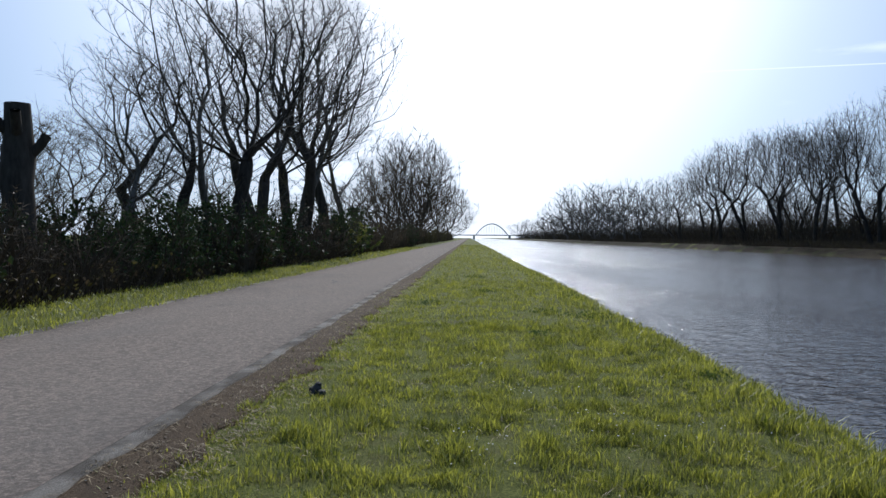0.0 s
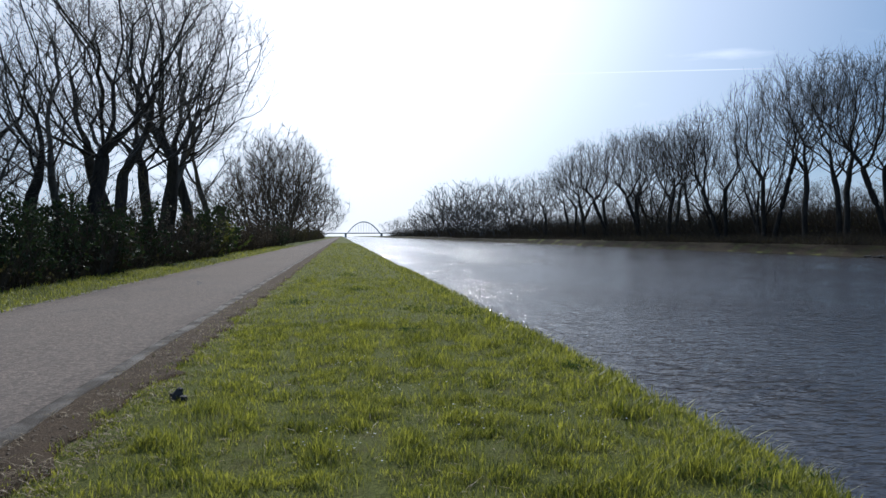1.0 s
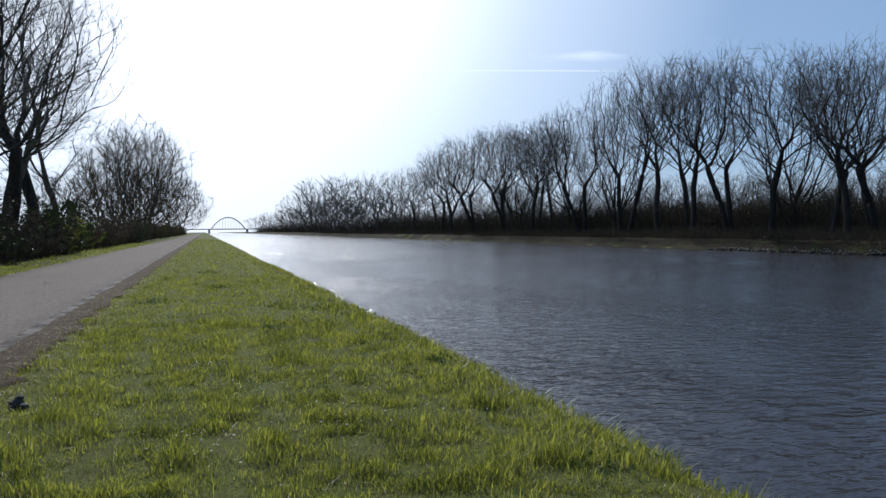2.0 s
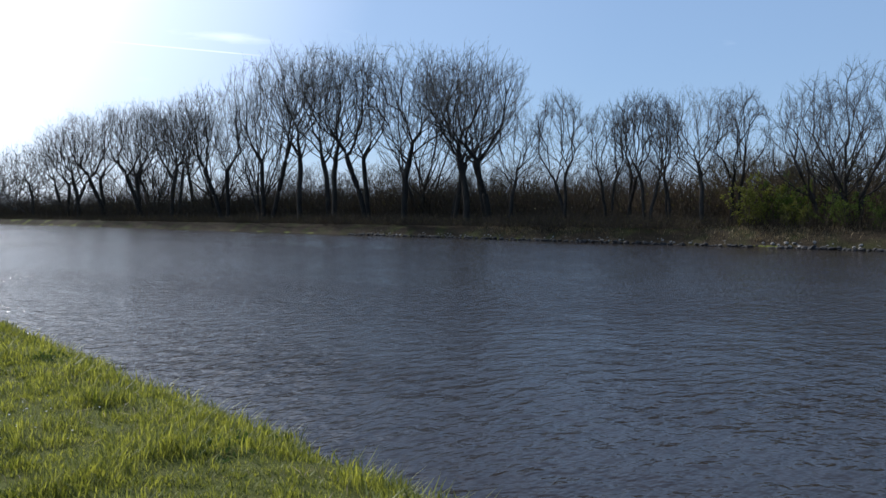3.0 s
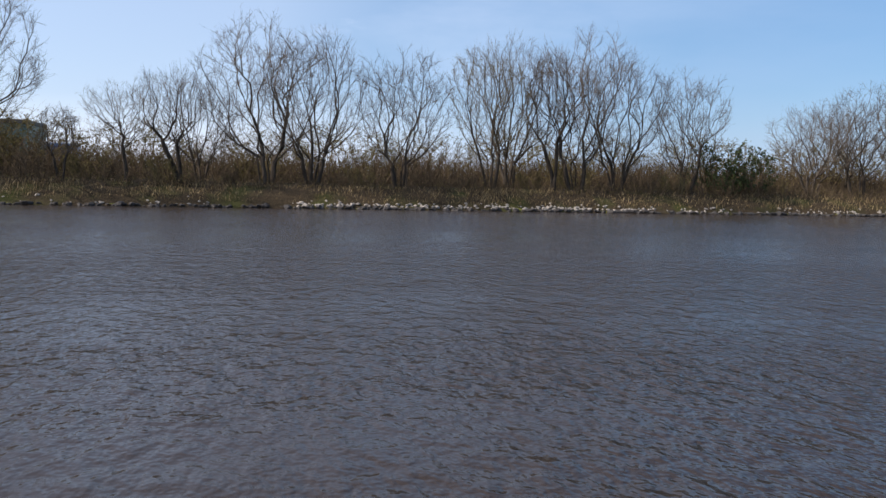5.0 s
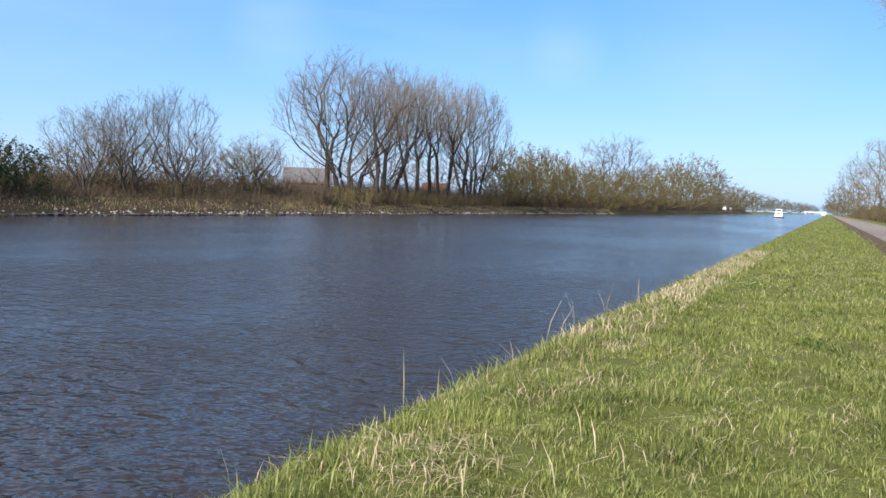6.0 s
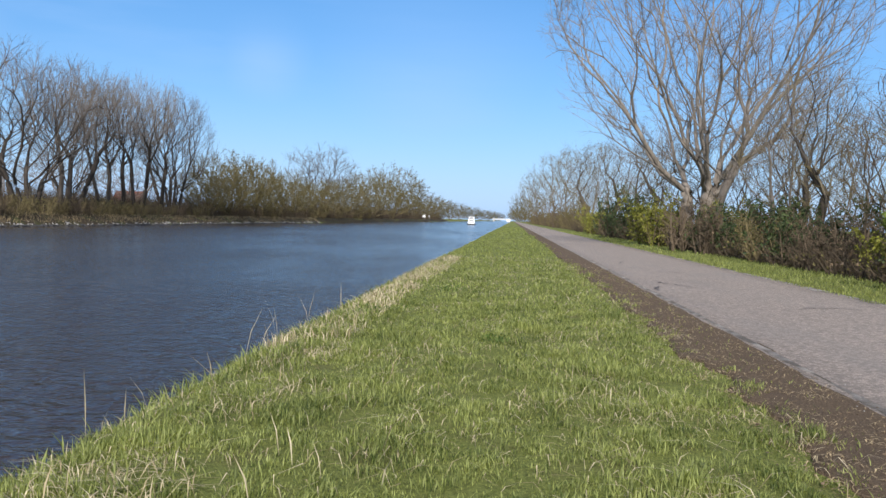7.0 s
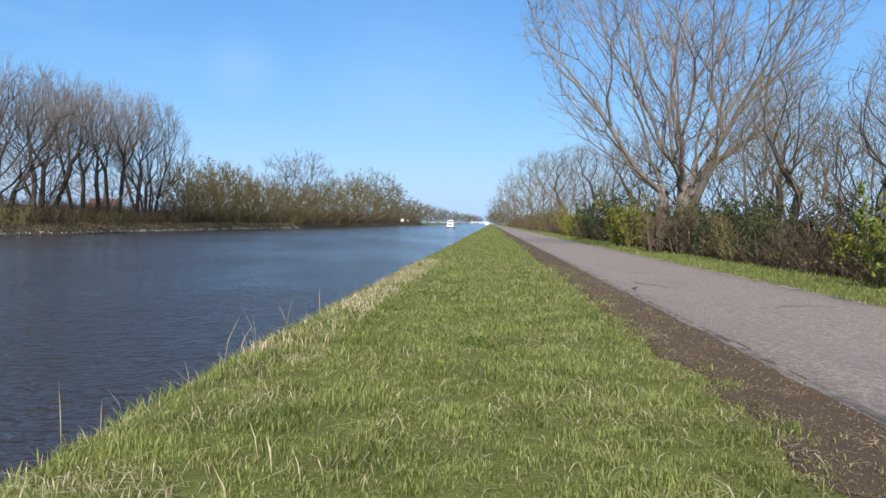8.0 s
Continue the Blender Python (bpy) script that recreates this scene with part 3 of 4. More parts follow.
# ---------------------------------------------------------------- trees on the far bank
def far_kinds(i):
    """The makers of the tree kinds on the far bank, each 10 m high."""
    return [lambda: tree(11, 10, 7.6, 1, .36, 850, 2, 1, rmin=.008, girth=.038, lean=.1, barks=(BARK_DARK, TWIG_GREY), shape=1.25),
            lambda: tree(12, 10, 7.0, 2, .34, 850, 2, 1, rmin=.008, girth=.042, lean=.12, barks=(BARK_DARK, TWIG_GREY), shape=1.35),
            lambda: tree(13, 10, 8.6, 5, .16, 950, 3, 1, rmin=.0085, girth=.048, fine=.065, barks=(BARK_DARK, TWIG_DARK), shape=1.15),
            lambda: tree(14, 10, 4.6, 2, .32, 560, 3, 1, rmin=.0095, girth=.03, barks=(BARK_DARK, TWIG_DARK), shape=1.0),
            lambda: tree(15, 10, 7.6, 4, .2, 850, rmin=.0105, girth=.042, barks=(BARK_DARK, TWIG_OLIVE), buds=1500, bud_mat=LEAF_OLIVE, bud_size=.09),
            lambda: tree(16, 10, 7.4, 6, .14, 950, 3, 1, rmin=.0085, girth=.05, fine=.065, barks=(BARK_DARK, TWIG_DARK), shape=1.3),
            lambda: tree(17, 10, 9.5, 4, .1, 420, 3, 0, rmin=.02, girth=.04, barks=(BARK_GREY, TWIG_GREY), grain=.045, fine=.08),
            lambda: tree(18, 8, 9.0, 8, .06, 560, 3, 0, rmin=.014, girth=.03, barks=(TWIG_OLIVE, TWIG_OLIVE), buds=4600, bud_mat=LEAF_OLIVE, bud_size=.16, shape=.8, grain=.045, fine=.09),
            lambda: tree(19, 10, 6.6, 1, .24, 1300, 3, 1, rmin=.0075, girth=.04, lean=.02, fine=.055, barks=(BARK_DARK, TWIG_DARK), shape=.95)][i]


FAR_LABEL = ["tall bare dark-barked tree with a rounded crown on the far bank", "twin-stemmed bare dark tree on the far bank",
             "broad bare grey tree with several stems on the far bank", "slim upright bare grey tree on the far bank",
             "multi-stemmed bare tree with olive buds on the far bank", "vase-shaped many-stemmed bare tree on the far bank",
             "dense bare tree far down the canal", "large rounded olive-brown willow shrub on the far bank", "single bare dark tree with an egg-shaped crown on the far bank"]


def far_row(rows):
    """Trees of the far bank: x, y, height, crown's width, kind."""
    for n, (x, y, h, w, i) in enumerate(rows):
        plant(f"far{i}", far_kinds(i), x, y, ground_z(x) - .1, h * (1.15 if i == 7 else 1), w * 1.1, (n * 77 + i * 40) % 360, FAR_LABEL[i], "tree", "trees on the far bank")


far_row([(62, 200, 24, 15, 0), (63, 163, 24, 14, 1), (62, 146, 22, 13, 0), (64, 214, 23, 15, 1), (63, 242, 21, 15, 0), (62, 124, 23, 13, 1), (62, 92, 23, 12, 0), (66, 119, 23, 12, 2), (64, 70, 19, 11, 1)])
far_row([(64, 250, 13, 18, 6), (70, 225, 12, 18, 6), (72, 200, 11, 17, 6), (74, 178, 10, 16, 6), (72, 156, 9.5, 15, 6), (74, 136, 9, 14, 6), (76, 118, 8.5, 13, 6), (74, 102, 8, 13, 6), (76, 88, 7.5, 12, 6), (74, 75, 6.5, 11, 6),
         (62, 290, 15, 22, 6), (62, 315, 17, 24, 6), (62, 350, 17, 26, 6), (62, 395, 18, 28, 6), (62, 445, 18, 30, 6), (62, 505, 17, 32, 6), (62, 580, 18, 36, 6), (62, 680, 19, 40, 6), (62, 800, 19, 46, 6), (60, 950, 19, 50, 6)])
far_row([(66, 228, 22, 14, 0), (64, 187, 25, 16, 1), (66, 174, 25, 13, 0), (70, 172, 25, 14, 2), (66, 154, 23, 13, 1), (72, 159, 25, 12, 0), (66, 135, 20, 12, 2),
         (63, 112, 25, 13, 1), (64, 104, 26, 13, 0), (65, 98, 25, 12, 0), (62, 84, 23, 12, 1), (61, 75.5, 21, 13, 0), (68, 80, 20.5, 12, 2)])
far_row([(60, 63.5, 19, 12, 0), (62, 62, 18, 12, 1), (60, 56.8, 12, 7, 0), (60, 49.6, 12.8, 5.5, 3), (62, 46.2, 11.3, 4.5, 3), (64, 45.3, 12.5, 5, 3), (60, 40.4, 11.7, 5, 3),
         (62, 39.5, 11.2, 4, 3), (60, 35.2, 11.4, 6.5, 0), (64, 34.6, 11.6, 5, 3), (62, 26.2, 10.7, 8, 2), (61, 23.5, 11.8, 8.5, 2), (60, 15.6, 13.8, 7.6, 8), (60, 10.3, 5.2, 3, 3), (60, 6.1, 7, 4.6, 0)])
far_row([(60, 2.4, 8.3, 5.5, 1), (62, 1.1, 7.9, 5, 2), (61, -3.6, 12, 8.5, 5), (61, -6.9, 11.5, 7.5, 2), (60, -13.4, 10.4, 6.6, 5), (61, -21, 11.6, 6, 4), (63, -23.4, 12.4, 7, 2), (61, -26.5, 11.3, 5, 3),
         (61, -28.5, 13, 7.6, 5), (61, -32, 11.5, 7.6, 2), (61, -38.6, 10.4, 6, 5), (62, -52.5, 8.5, 7, 2), (62, -57.6, 10.3, 7, 5), (64, -65.4, 11.9, 7.6, 2), (66, -81, 7, 8, 4)])
far_row([(74, 32, 7, 6, 2), (78, 42, 7.5, 7, 4), (75, 52, 7, 6, 2), (80, 60, 8, 8, 5), (76, 70, 8, 8, 4), (82, 84, 9, 9, 2), (78, 96, 9, 9, 5), (84, 112, 10, 10, 4), (78, 122, 10, 10, 2), (84, 145, 11, 12, 5), (76, 190, 14, 13, 2), (80, 215, 15, 14, 5)])
far_row([(68, -100, 20, 13, 0), (69, -119, 21, 12, 2), (70, -133, 22, 12, 0), (66, -147, 19, 12, 1), (74, -126, 9, 13, 6), (74, -142, 9, 13, 6), (76, -110, 8, 13, 6), (76, -158, 11, 15, 6), (72, 30, 5.5, 9, 7), (73, 20, 5.6, 9, 7), (72, 14, 4.6, 8, 7), (74, 38, 6, 9, 7)])
far_row([(62, -96.5, 21, 18, 2), (64, -111, 22, 13, 1), (62, -104.8, 20, 11, 0), (62, -116.4, 20.7, 10, 1), (64, -126, 22, 11, 0), (62, -127.3, 23, 12, 1), (62, -136.4, 22.7, 11, 0), (62, -141, 22, 13, 2),
         (70, -283, 26, 22, 5), (66, 270, 20, 16, 6), (70, 330, 25, 22, 6), (66, 370, 28, 26, 6), (66, 420, 30, 30, 6), (66, 470, 32, 32, 6), (68, 540, 30, 30, 6), (68, 620, 24, 30, 6)])


# ---------------------------------------------------------------- trees on the near bank
def near_kinds(i):
    """Makers of the near bank's trees, each 16 m high."""
    return [lambda: tree(31, 16, 11.5, 1, .32, 850, 2, 1, rmin=.0075, girth=.036, barks=(BARK_DARK, TWIG_GREY), shape=1.15),
            lambda: tree(32, 16, 9, 2, .32, 750, 2, 1, rmin=.0075, girth=.04, lean=.1, barks=(BARK_DARK, TWIG_GREY), shape=1.2),
            lambda: tree(33, 16, 7, 1, .3, 700, rmin=.009, girth=.024, lean=.2, barks=(BARK_GREY, TWIG_GREY), shape=1.0),
            lambda: tree(34, 16, 17, 3, .17, 2600, 3, 1, rmin=.0085, girth=.06, lean=.0, flare=.12, barks=(BARK_PALE, TWIG_GREY), shape=1.25, grain=.022, fine=.05),
            lambda: tree(35, 16, 11, 5, .12, 600, 3, 0, rmin=.011, girth=.03, barks=(BARK_GREY, TWIG_OLIVE), buds=600, bud_mat=LEAF_OLIVE, bud_size=.14, shape=.95, grain=.035, fine=.08),
            lambda: tree(36, 16, 12, 5, .08, 600, 3, 0, rmin=.018, girth=.03, barks=(BARK_DARK, TWIG_BROWN), shape=.95, grain=.035, fine=.085)][i]


NEAR_LABEL = ["tall bare dark tree rising from the hedgerow", "twin-stemmed bare tree rising from the hedgerow", "slim leaning bare tree in the hedgerow",
              "huge bare pale-barked tree with many stems behind the hedge", "bushy bare tree with an olive haze of buds in the hedgerow",
              "dense bare tree on the bank far down the canal"]


def near_row(rows):
    for n, (x, y, h, w, i) in enumerate(rows):
        plant(f"near{i}", near_kinds(i), x, y, ground_z(x) - .1, h, w * (1.32 if y > 0 else 1.1), (n * 97 + i * 60) % 360, NEAR_LABEL[i], "tree", "trees of the hedgerow")


near_row([(-14, 32.4, 9, 6, 2), (-14.5, 37.4, 11, 6, 1), (-13, 38.5, 14, 6, 2), (-12, 40.5, 18, 11, 0), (-13, 50.6, 16, 8, 1), (-13, 57, 20, 11, 0), (-13.5, 62.4, 21, 9, 1), (-13, 65, 22, 9, 2),
          (-12.5, 68.6, 24, 13, 0), (-13, 79, 19, 9, 2), (-15.5, 24, 5.6, 6, 4), (-17, 20, 5.4, 6, 4), (-15, 46, 7.5, 7, 4), (-18, 34, 7, 8, 4)])
near_row([(-13.5, 17, 4.4, 7, 5), (-15, 22.5, 5.4, 7, 5), (-15, 29, 5.6, 7, 5), (-15, 39, 6, 7, 5), (-14, 51, 5.5, 7, 5), (-14, 72, 7, 9, 5), (-13, 86, 8, 9, 5), (-13, 98, 9, 9, 5), (-13, 112, 10, 9, 5)])
near_row([(-13, 128, 15, 10, 5), (-13, 140, 18, 11, 5), (-13, 150, 21, 12, 5), (-14, 172, 25, 14, 5), (-13, 186, 25, 14, 5), (-13, 200, 27, 15, 5), (-13, 240, 30, 17, 5), (-13, 300, 26, 20, 5), (-12, 380, 26, 20, 5), (-12, 470, 26, 22, 5)])
near_row([(-11.3, -52.5, 20.5, 17.5, 3), (-11.8, -48.5, 15, 9, 2), (-12.5, -41, 9, 4.5, 2), (-13.5, -40.5, 9.5, 5, 4), (-12, -35.6, 8.8, 4.5, 1), (-13, -33.5, 6.4, 5, 4), (-12.5, -28, 6, 5, 4), (-13.5, -24, 5.4, 5, 4), (-14, -91, 12.5, 7, 1), (-11.5, -20.5, 6.4, 5, 1), (-13, -22.5, 8, 6, 2), (-14.5, -30, 7.5, 6, 5), (-15, -44, 8, 7, 5), (-14, -62, 9, 8, 5), (-13, -72, 9, 8, 4),
          (-13, -106, 12, 9, 4), (-13.5, -128, 14.5, 10, 1), (-13, -146, 16, 13, 4), (-13, -185, 18.5, 15, 4), (-12.5, -234, 21, 18, 4), (-12.5, -330, 23, 20, 4), (-12, -470, 25, 20, 4)])


def pollard(x, y, height, girth, seed, label):
    """A lopped trunk: a thick stem with sawn-off stubs."""
    rng = np.random.default_rng(seed)
    root = new("pollard_trunk")
    root.matrix_basis = pose(x, y, ground_z(x))
    k = 8
    pts = np.zeros((1, k, 3))
    pts[0, :, 2] = np.linspace(-.1, height, k)
    pts[0, 1:, :2] += np.cumsum(rng.normal(size=(k - 1, 2)) * .05, 0)
    rad = girth * (np.array([1.3, 1.02, .95, .93, 1.0, 1.12, .95, .75])[None] * rng.uniform(.93, 1.07, (1, k)))
    caps = np.concatenate([pts[:, -1:], pts[:, -1:] + [0, 0, .03]], 1)
    v, f = tubes([(pts, rad, 12), (caps, np.array([[rad[0, -1], .01]]), 12)])
    part("trunk", mesh_from("trunk", v, f, BARK_DARK, True), root)
    for q in range(4):
        a, h = q * 1.7 + rng.uniform(0, .6), height * rng.uniform(.62, .9)
        s = np.zeros((1, 5, 3))
        for j in range(5):
            s[0, j] = pts[0, 5] * [1, 1, 0] + [math.cos(a) * girth * j * .45, math.sin(a) * girth * j * .45, h + girth * (.1 * j * j)]
        r = girth * .38 * np.array([[1.2, 1, .95, .9, .9]])
        end = np.concatenate([s[:, -1:], s[:, -1:] + [0, 0, .02]], 1)
        v, f = tubes([(s, r, 8), (end, np.array([[r[0, -1], .01]]), 8)])
        part("stub", mesh_from("stub", v, f, BARK_DARK, True), root)
    tagged(root, label, "tree stump")


pollard(-12, 21.2, 5.0, .4, 3, "thick dark lopped trunk with short stubs in the hedge")
pollard(-10.6, 73.4, 4.2, .22, 4, "small lopped trunk standing above the hedge")
pollard(-11.4, -24.6, 4.2, .16, 5, "dark lopped trunk with short stubs in the hedge")


# ---------------------------------------------------------------- hedge and undergrowth
def bush_kinds(i):
    """Makers of the bushes, each 2.5 m high."""
    return [lambda: bush(51, 2.5, 3, 18, 6, 5, 450, .13, TWIG_BROWN, LEAF_DRY, rmin=.011),
            lambda: bush(52, 2.5, 3, 16, 6, 5, 2200, .13, TWIG_OLIVE, LEAF_FRESH, rmin=.011),
            lambda: bush(53, 2.5, 2.6, 24, 6, 6, 150, .09, TWIG_BROWN, LEAF_DRY, rmin=.011, spread=.38),
            lambda: bush(54, 2.5, 2.8, 16, 6, 5, 1200, .16, TWIG_BROWN, LEAF_DARK, rmin=.011, spread=.45),
            lambda: bush(55, 2.5, 3, 16, 6, 5, 2400, .13, TWIG_OLIVE, LEAF_YELLOW, rmin=.011),
            lambda: bush(56, 2.5, 3.4, 18, 6, 6, 400, .13, TWIG_OLIVE, LEAF_OLIVE, rmin=.013),
            lambda: bush(57, 2.5, 3.4, 18, 6, 5, 250, .13, TWIG_BROWN, LEAF_DRY, rmin=.013)][i]


BUSH_LABEL = ["tangled brown bramble bush with withered leaves", "bush with fresh green spring leaves", "dense brown twiggy bush without leaves", "dark leafy evergreen bush in the hedge",
              "bush with bright yellow-green young leaves", "rounded olive-brown willow shrub on the bank", "brown bare shrub in the undergrowth"]


def put_bush(i, x, y, h, rz, wide=1.0, group="bushes of the hedge"):
    plant(f"bush{i}", bush_kinds(i), x, y, ground_z(x) - .05, h, h * 1.15 * wide, rz, BUSH_LABEL[i], "bush", group)


def make_hedge():
    rng = random.Random(6)
    y = 9.0
    while y < 135:
        deep = 2 if y < 50 else 1
        for q in range(deep):
            h = (2.0 + min(y, 60) / 60 * 1.5) * rng.uniform(.8, 1.15)
            kind = rng.choice([0, 3, 2, 3, 1, 0] if 40 < y else [0, 2, 3, 3])
            put_bush(kind, -10.0 - q * 2.1 + rng.uniform(-.5, .3), y + rng.uniform(-.5, .5), h, rng.uniform(0, 360), rng.uniform(.9, 1.25))
        y += 2.3 + max(0, y - 40) * .04
    while y < 420:
        put_bush(rng.choice([5, 6, 0]), -11 + rng.uniform(-1, .4), y, rng.uniform(3.5, 5), rng.uniform(0, 360), 1.1)
        y += 11
    y = -13.0
    while y > -120:
        deep = 2 if y > -50 else 1
        for q in range(deep):
            h = (1.7 + min(-y, 50) / 50 * 1.1) * rng.uniform(.8, 1.15)
            put_bush(rng.choice([0, 2, 5, 3, 1, 4, 3, 3]), -10.5 - q * 2 + rng.uniform(-.4, .4), y + rng.uniform(-.5, .5), h, rng.uniform(0, 360), rng.uniform(.9, 1.2))
        y -= 2.3 + max(0, -y - 40) * .04
    while y > -420:
        put_bush(rng.choice([5, 6, 5]), -11.5 + rng.uniform(-1, .4), y, rng.uniform(4, 6.5), rng.uniform(0, 360), 1.0)
        y -= 11


make_hedge()
put_bush(3, -9.6, -80, 5.2, 20, .85)
put_bush(3, -10.9, -77, 4.4, 80, .9)
put_bush(4, -9.4, -57.5, 3.6, 10, 1.1)
put_bush(4, -9.4, -54, 3.6, 130, 1.1)
put_bush(2, -9.5, -45.5, 3.4, 50, 1.1)
put_bush(2, -10.1, -42, 3.3, 150, 1.1)
put_bush(1, -9.6, -20.0, 2.9, 40, .9)
put_bush(4, -9.6, -18.6, 1.4, 200, 1.2)
put_bush(4, -10, -98, 3.6, 70, 1.2)
put_bush(4, -9.9, 60, 2.8, 70, 1.2)
put_bush(1, -10, 66, 3, 170, 1.2)


def make_undergrowth():
    """Single shrubs on the far bank, and behind them one thicket of stems, twigs and withered leaves."""
    rng = random.Random(9)
    name = "undergrowth of the far bank"
    for y, h, i in ((78, 2.4, 6), (70, 2.0, 0), (54, 2.2, 6), (46, 1.8, 0), (37, 2.2, 6), (17, 2.3, 6), (12, 2.6, 6), (7, 2.0, 2), (3, 2.4, 5), (-1, 1.6, 2), (-9, 1.5, 0), (-11, 2, 5), (-16, 2.1, 6), (-19, 1.8, 2),
                    (-25, 2, 5), (-34, 2.6, 6), (-37, 2.4, 5), (-48, 2.2, 5), (-62, 2.4, 5), (-70, 2.6, 6)):
        put_bush(i, 60.3 + rng.uniform(-.6, 2.5), y, h, rng.uniform(0, 360), rng.uniform(1, 1.4), name)
    y = -86.0
    while y > -150:
        put_bush(rng.choice([5, 6, 2]), 59.5 + rng.uniform(-.3, 1), y, rng.uniform(2.2, 3), rng.uniform(0, 360), 1.4, name)
        y -= 3.2
    for q in range(16):
        put_bush(rng.choice([5, 6]), 59.2 + rng.uniform(-.3, .6), -152 - q * 11 - rng.uniform(0, 4), rng.uniform(3, 4.6), rng.uniform(0, 360), 1.5, name)
    make_thicket("thicket", 19, ((8000, 59, 66, 18, 160, 2.2), (9000, 56.7, 60, 34, 170, 1.5), (5000, 56.7, 61, 170, 420, 2.0), (24000, 66, 88, 20, 140, 8.0), (12000, 62, 88, 130, 330, 10.0), (6000, 62, 100, 330, 1100, 14.0), (6000, 61, 74, 250, 700, 8.0), (4000, -17, -10.5, 128, 520, 5.0), (7000, 150, 420, 20, 420, 14.0)), TWIG_BROWN, LEAF_OLIVE, LEAF_DRY,
                 "dark leafless thicket under the trees of the far bank")
    make_thicket("brushwood", 29, ((10000, 58, 66, -90, 34, 1.5), (18000, 66, 90, -96, 20, 4.6), (9000, 62, 84, -156, -92, 5.0), (6000, 62, 100, -600, -150, 7.0), (9000, 60, 74, -430, -148, 5.5), (4500, -17, -10.5, -520, -100, 4.5), (6000, 60, 72, -700, -240, 10.0), (7000, 150, 420, -420, 20, 10.0)), TWIG_BROWN, LEAF_OLIVE, LEAF_DRY,
                 "brown brushwood and withered growth behind the far bank")


def make_thicket(name, seed, areas, stem_mat, leaf_mat, dry_mat, label):
    rng = np.random.default_rng(seed)
    sv, sf, lv, lf, ns, nl = [], [], [], [], 0, 0
    for n, x0, x1, y0, y1, h in areas:
        x, y = rng.uniform(x0, x1, n), rng.uniform(y0, y1, n)
        lump = np.array([.75 + .55 * noise.noise((u * .2, w * .13, 4)) for u, w in zip(x, y)])
        top = h * lump * rng.uniform(.45, 1.1, n)
        p = np.stack([x, y, np.interp(x, [-20, 50, 60], [-.1, -.1, .4])], 1)
        tip = p + np.stack([rng.normal(size=n) * .45 * top, rng.normal(size=n) * .45 * top, top], 1)
        v, f = spikes(np.stack([p, tip], 1), np.full((n, 1), .016 + .0035 * h))
        sv.append(v)
        sf.append(f + ns)
        ns += len(v)
        share = rng.uniform(.05, .75, (n, 1))
        v, f = flakes(rng, p * (1 - share) + tip * share, .12 + .02 * h)
        lv.append(v)
        lf.append(f + nl)
        nl += len(v)
    ob = part(name, mesh_from(name, np.concatenate(sv), np.concatenate(sf), stem_mat))
    tagged(ob, label, "undergrowth", kind="stuff")
    v, f = np.concatenate(lv), np.concatenate(lf)
    tagged(part(name + "_leaves", mesh_from(name, v, f[::2], dry_mat)), "withered leaves hanging in the undergrowth", "undergrowth", kind="stuff")
    tagged(part(name + "_foliage", mesh_from(name, v, f[1::2], leaf_mat)), "dull green leaves in the undergrowth", "undergrowth", kind="stuff")


make_undergrowth()
make_thicket("hedge_bottom", 39, ((7000, -11.6, -9.0, 8, 60, 1.5), (4000, -12, -9.6, 60, 130, 2.2), (6000, -12, -9.4, -60, -14, 1.3), (4000, -12.4, -9.7, -130, -60, 2.0)), TWIG_BROWN, LEAF_OLIVE, LEAF_DRY,
             "low brown brambles and withered growth at the foot of the hedge")
for fresh in ((60.5, 31, 4.2, 4), (62.5, 29, 4, 1), (60.2, 24, 3, 1), (60, 21, 2.4, 1), (60, 27.5, 2.2, 4), (59.5, 19, 1.5, 4)):
    put_bush(fresh[3], fresh[0], fresh[1], fresh[2], fresh[1] * 31 % 360, 1.1, "undergrowth of the far bank")
for thick in ((72, 20.5, 4.4, 5), (74, 24, 5.0, 5), (70, 27, 4.5, 6), (71, 17, 3.6, 6), (66, 22, 3.8, 5), (66, 13, 3.2, 6), (67, 29, 4.2, 5), (68, 33, 4.5, 6), (64, 9, 2.8, 5), (65, -3, 3, 5), (66, -17, 3.2, 6), (65, -30, 3.4, 5)):
    put_bush(thick[3], thick[0], thick[1], thick[2], thick[1] * 47 % 360, 1.3, "undergrowth of the far bank")
put_bush(3, 60.5, -41.5, 4.6, 0, 1.0, "undergrowth of the far bank")
put_bush(3, 61, -44.5, 4.2, 90, 1.1, "undergrowth of the far bank")
far_row([(60.5, -152, 8, 8, 7), (63, -160, 11, 12, 7), (60.5, -166, 9, 11, 7), (64, -174, 12.5, 14, 7), (60, -181, 12, 13, 7), (65, -192, 12, 14, 7), (60, -199, 9, 12, 7), (61, -212, 10, 14, 7), (66, -226, 12, 15, 7), (61, -240, 10, 15, 7),
         (62, -258, 11, 17, 7), (61, -282, 12, 20, 7), (63, -310, 15, 22, 7), (61, -345, 18, 24, 7), (60, -392, 23, 28, 7), (64, -440, 20, 28, 7), (62, -500, 16, 30, 7)])
far_row([(76, 6, 4.6, 9, 7), (78, -3, 4.4, 9, 7), (75, -11, 4.8, 9, 7), (79, -20, 4.6, 10, 7), (76, -29, 5, 10, 7), (80, -40, 5, 10, 7), (76, -50, 5.2, 10, 7), (72, -60, 5, 10, 7), (74, -72, 5.4, 11, 7), (72, -84, 5.4, 11, 7),
         (68, -60.5, 9, 7, 5), (70, -74, 8, 7, 2), (72, -88, 9, 8, 5)])
